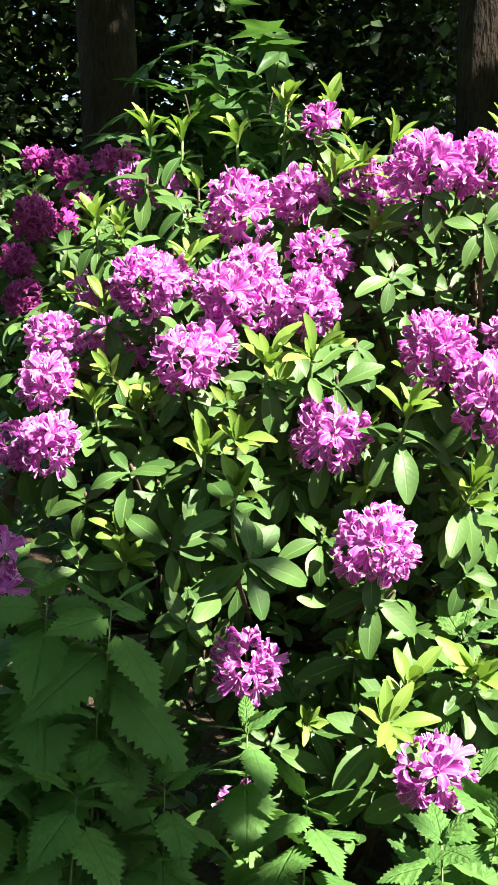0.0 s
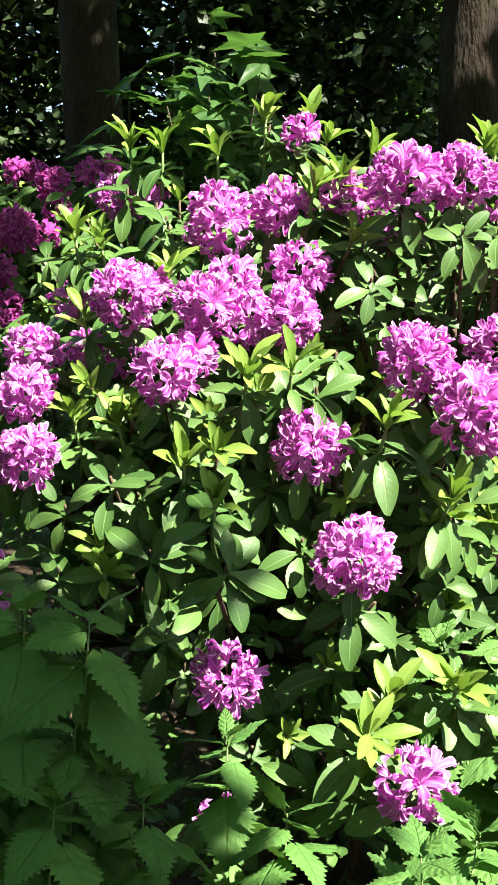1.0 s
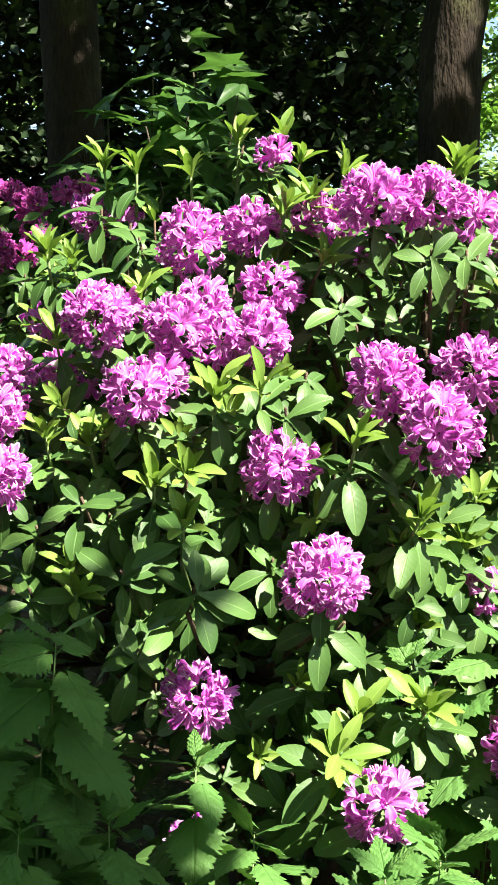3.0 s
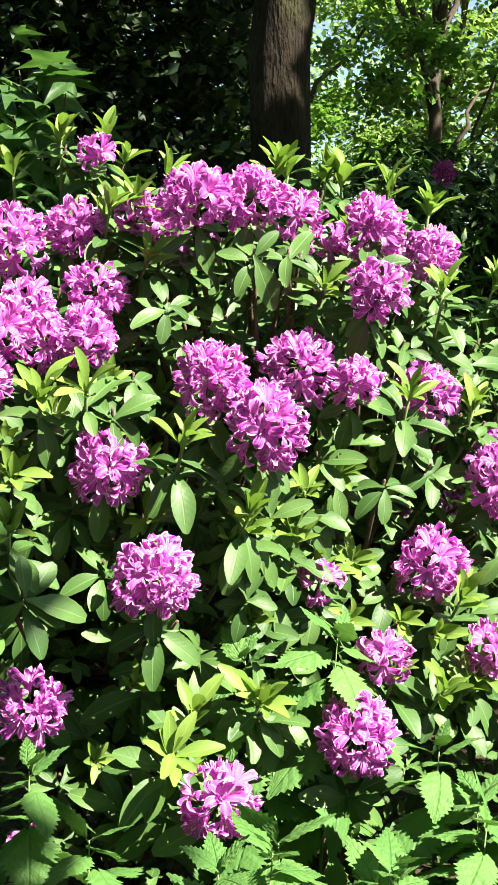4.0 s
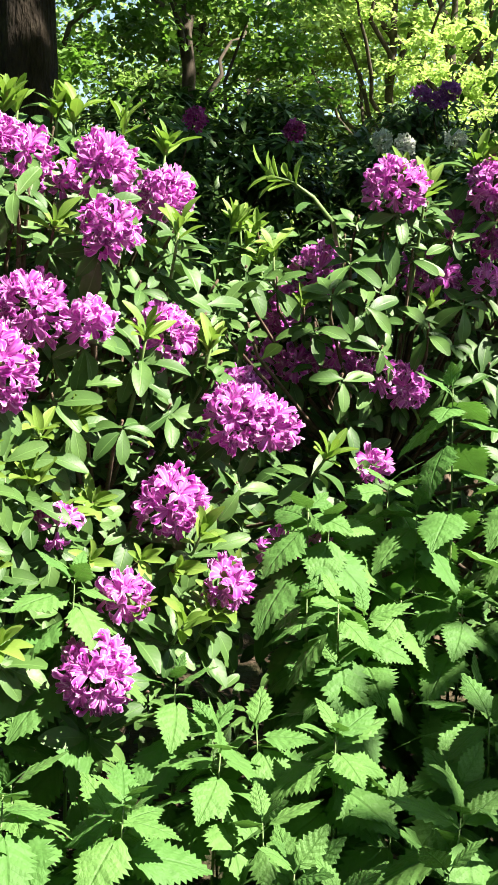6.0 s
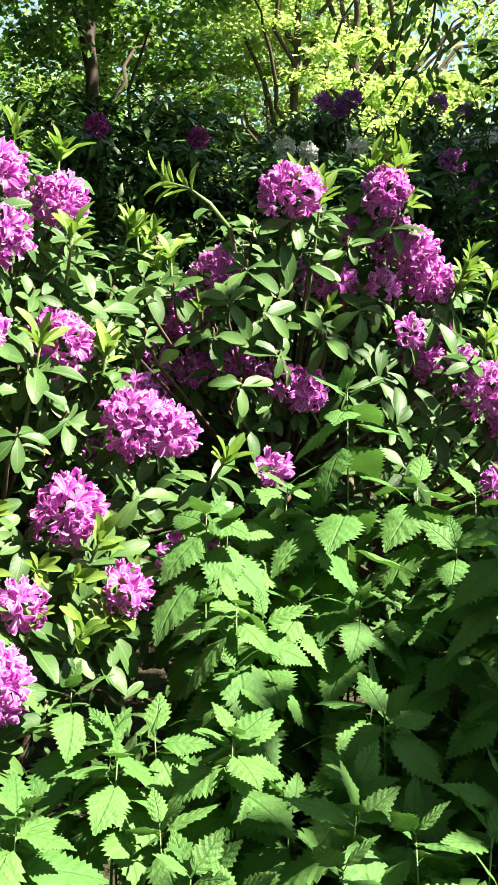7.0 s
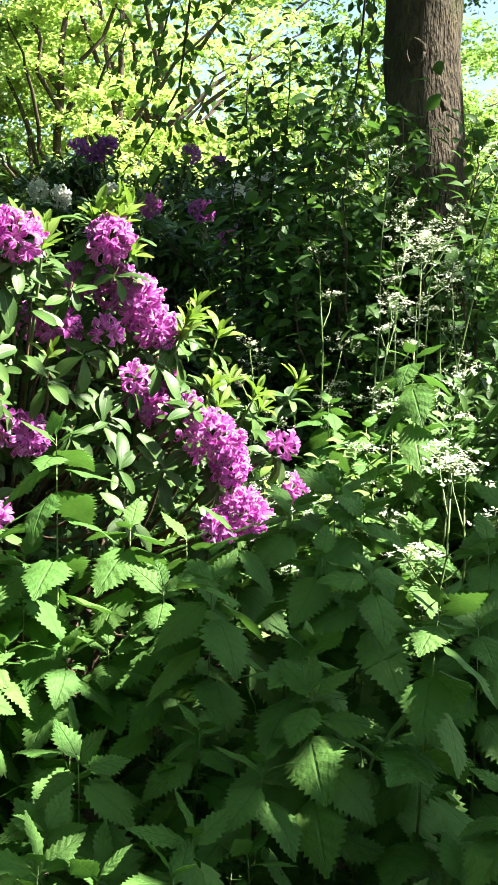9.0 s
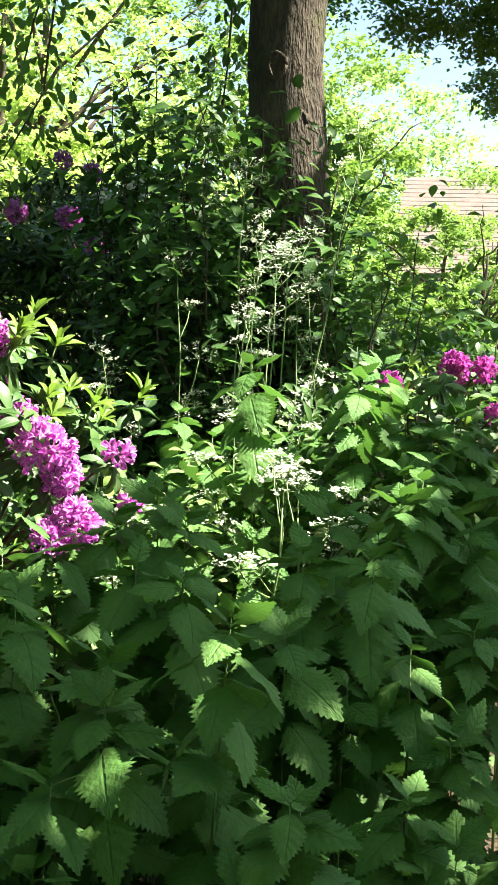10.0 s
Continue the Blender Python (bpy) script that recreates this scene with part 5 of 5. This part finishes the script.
PARSLEY = [cow_parsley((2.38, 2.15, 0), 1.0, 501), cow_parsley((3.3, 3.6, 0), 1.75, 502), cow_parsley((3.2, 3.3, 0), 1.4, 503, 6)]
for i, (x, y, k, s) in enumerate(((2.3, 2.22, 0, 1.04), (2.42, 2.02, 0, 0.97), (2.5, 2.3, 0, 1.0), (2.2, 2.4, 0, 0.9), (3.4, 3.5, 1, 0.96), (3.15, 3.75, 1, 0.85), (3.0, 3.45, 2, 1.0), (3.4, 3.4, 2, 1.05), (2.8, 3.5, 2, 0.9), (3.6, 3.7, 1, 1.0), (3.45, 3.72, 1, 1.28), (3.3, 3.8, 1, 1.18), (3.05, 3.6, 2, 1.15), (3.7, 3.5, 2, 1.1), (2.65, 2.7, 2, 0.8), (2.9, 3.0, 2, 0.85), (2.5, 3.5, 2, 0.85), (2.25, 3.7, 2, 0.9))):
    copy_thing(PARSLEY[k], Matrix.Translation((x, y, 0)) @ Matrix.Rotation(1.3 * i, 4, "Z") @ Matrix.Rotation(0.1 + 0.07 * math.sin(2.7 * i), 4, "X") @ Matrix.Diagonal((1, 1, s, 1)))

rhododendron("rhododendron", (3.3, 2.55, 0), "small deep pink rhododendron rising behind the nettles", M_MAGENTA,
    [(3.367, 2.55, 1.385, 0.11), (3.45, 2.5, 1.38, 0.09), (3.024, 2.5, 1.333, 0.08), (3.41, 2.4, 1.232, 0.08)], [(3.1, 2.35, 1.35, 0), (2.85, 2.4, 1.3, 0), (3.2, 2.4, 1.2, 0)],
    (3.35, 2.7, 0.65), (0.45, 0.35, 0.6), 601, own=60, extra=30, back=70, inner=900)

# undergrowth
rng = random.Random(61)
ls = []
for i in range(9000):
    x, y = rng.uniform(-3, 8), rng.uniform(0.9, 9)
    if rng.random() > (1.0 if 1.6 < x < 4.5 and 1.5 < y < 5 else 0.45):
        continue
    p = Vector((x, y, rng.random() ** 1.5 * (0.45 if y > 2.2 else 0.25)))
    ls.append((OVATE[rng.randrange(2)], frame_of(p, (rng.uniform(-1, 1), rng.uniform(-1, 1), rng.uniform(-0.3, 0.5)), (rng.uniform(-0.6, 0.6), rng.uniform(-0.6, 0.6), 1), rng.uniform(0.04, 0.08)), 0))
tagged(new("undergrowth", joined("undergrowth", ls, [M_NETTLE])), "low green undergrowth covering the woodland floor", "undergrowth", kind="stuff")


# ---- house beyond the trees ----
def box_blank(x0, y0, z0, x1, y1, z1):
    v = [(x, y, z) for z in (z0, z1) for y in (y0, y1) for x in (x0, x1)]
    return Blank(v, [(0, 2, 3, 1), (4, 5, 7, 6), (0, 1, 5, 4), (2, 6, 7, 3), (0, 4, 6, 2), (1, 3, 7, 5)], [(0, 0)] * 8)


M_RENDERED = rough_material("pale_render", (0.32, 0.29, 0.25), (0.45, 0.4, 0.35), 3, 0.9, 0.3, 0.01)
M_TILE = rough_material("clay_tile", (0.13, 0.10, 0.085), (0.20, 0.16, 0.135), 5, 0.85, 0.4, 0.01)
M_PANE = rough_material("dark_pane", (0.03, 0.035, 0.04), (0.05, 0.055, 0.06), 3, 0.1, 0.0)
M_WHITEWOOD = rough_material("white_frame", (0.7, 0.7, 0.68), (0.8, 0.8, 0.78), 10, 0.5, 0.1, 0.002)
house = thing("house", (27.2, 19.4, -0.3), "pale house with a clay-tiled roof and a dormer", "house")
house.rotation_euler = (0, 0, radians(-50))
flat = lambda name, t, m, par, lab="": part(name, mesh_from(name, t.v, t.f, t.uv, [m], None, False), par, None, lab)
flat("wall", box_blank(-5, -3, 0, 5, 3, 3.7), M_RENDERED, house)
rv = [(-5.4, -3.5, 3.5), (5.4, -3.5, 3.5), (5.4, 0, 6.4), (-5.4, 0, 6.4), (5.4, 3.5, 3.5), (-5.4, 3.5, 3.5), (-5.4, -3.5, 3.3), (5.4, -3.5, 3.3), (5.4, 3.5, 3.3), (-5.4, 3.5, 3.3)]
roof = flat("roof", Blank(rv, [(0, 1, 2, 3), (3, 2, 4, 5), (6, 7, 1, 0), (5, 4, 8, 9), (0, 3, 5, 9, 6), (1, 7, 8, 4, 2), (6, 9, 8, 7)], [(0, 0)] * 10), M_TILE, house)
for k in range(22):
    y, z = -3.5 + 3.5 * k / 22, 3.5 + 2.9 * k / 22
    flat("tile_course", box_blank(-5.4, y - 0.01, z - 0.02, 5.4, y + 0.16, z + 0.004), M_TILE, roof)
dormer = flat("dormer", box_blank(1.6, -2.4, 4.4, 3.8, 0.3, 6.3), M_RENDERED, house)
flat("dormer_roof", box_blank(1.4, -2.65, 6.3, 4.0, 0.4, 6.48), M_TILE, dormer)
for k in range(3):
    w = flat("window", box_blank(1.75 + 0.7 * k, -2.46, 5.2, 2.3 + 0.7 * k, -2.4, 6.15), M_WHITEWOOD, house)
    flat("pane", box_blank(1.81 + 0.7 * k, -2.475, 5.27, 2.24 + 0.7 * k, -2.46, 6.08), M_PANE, w)
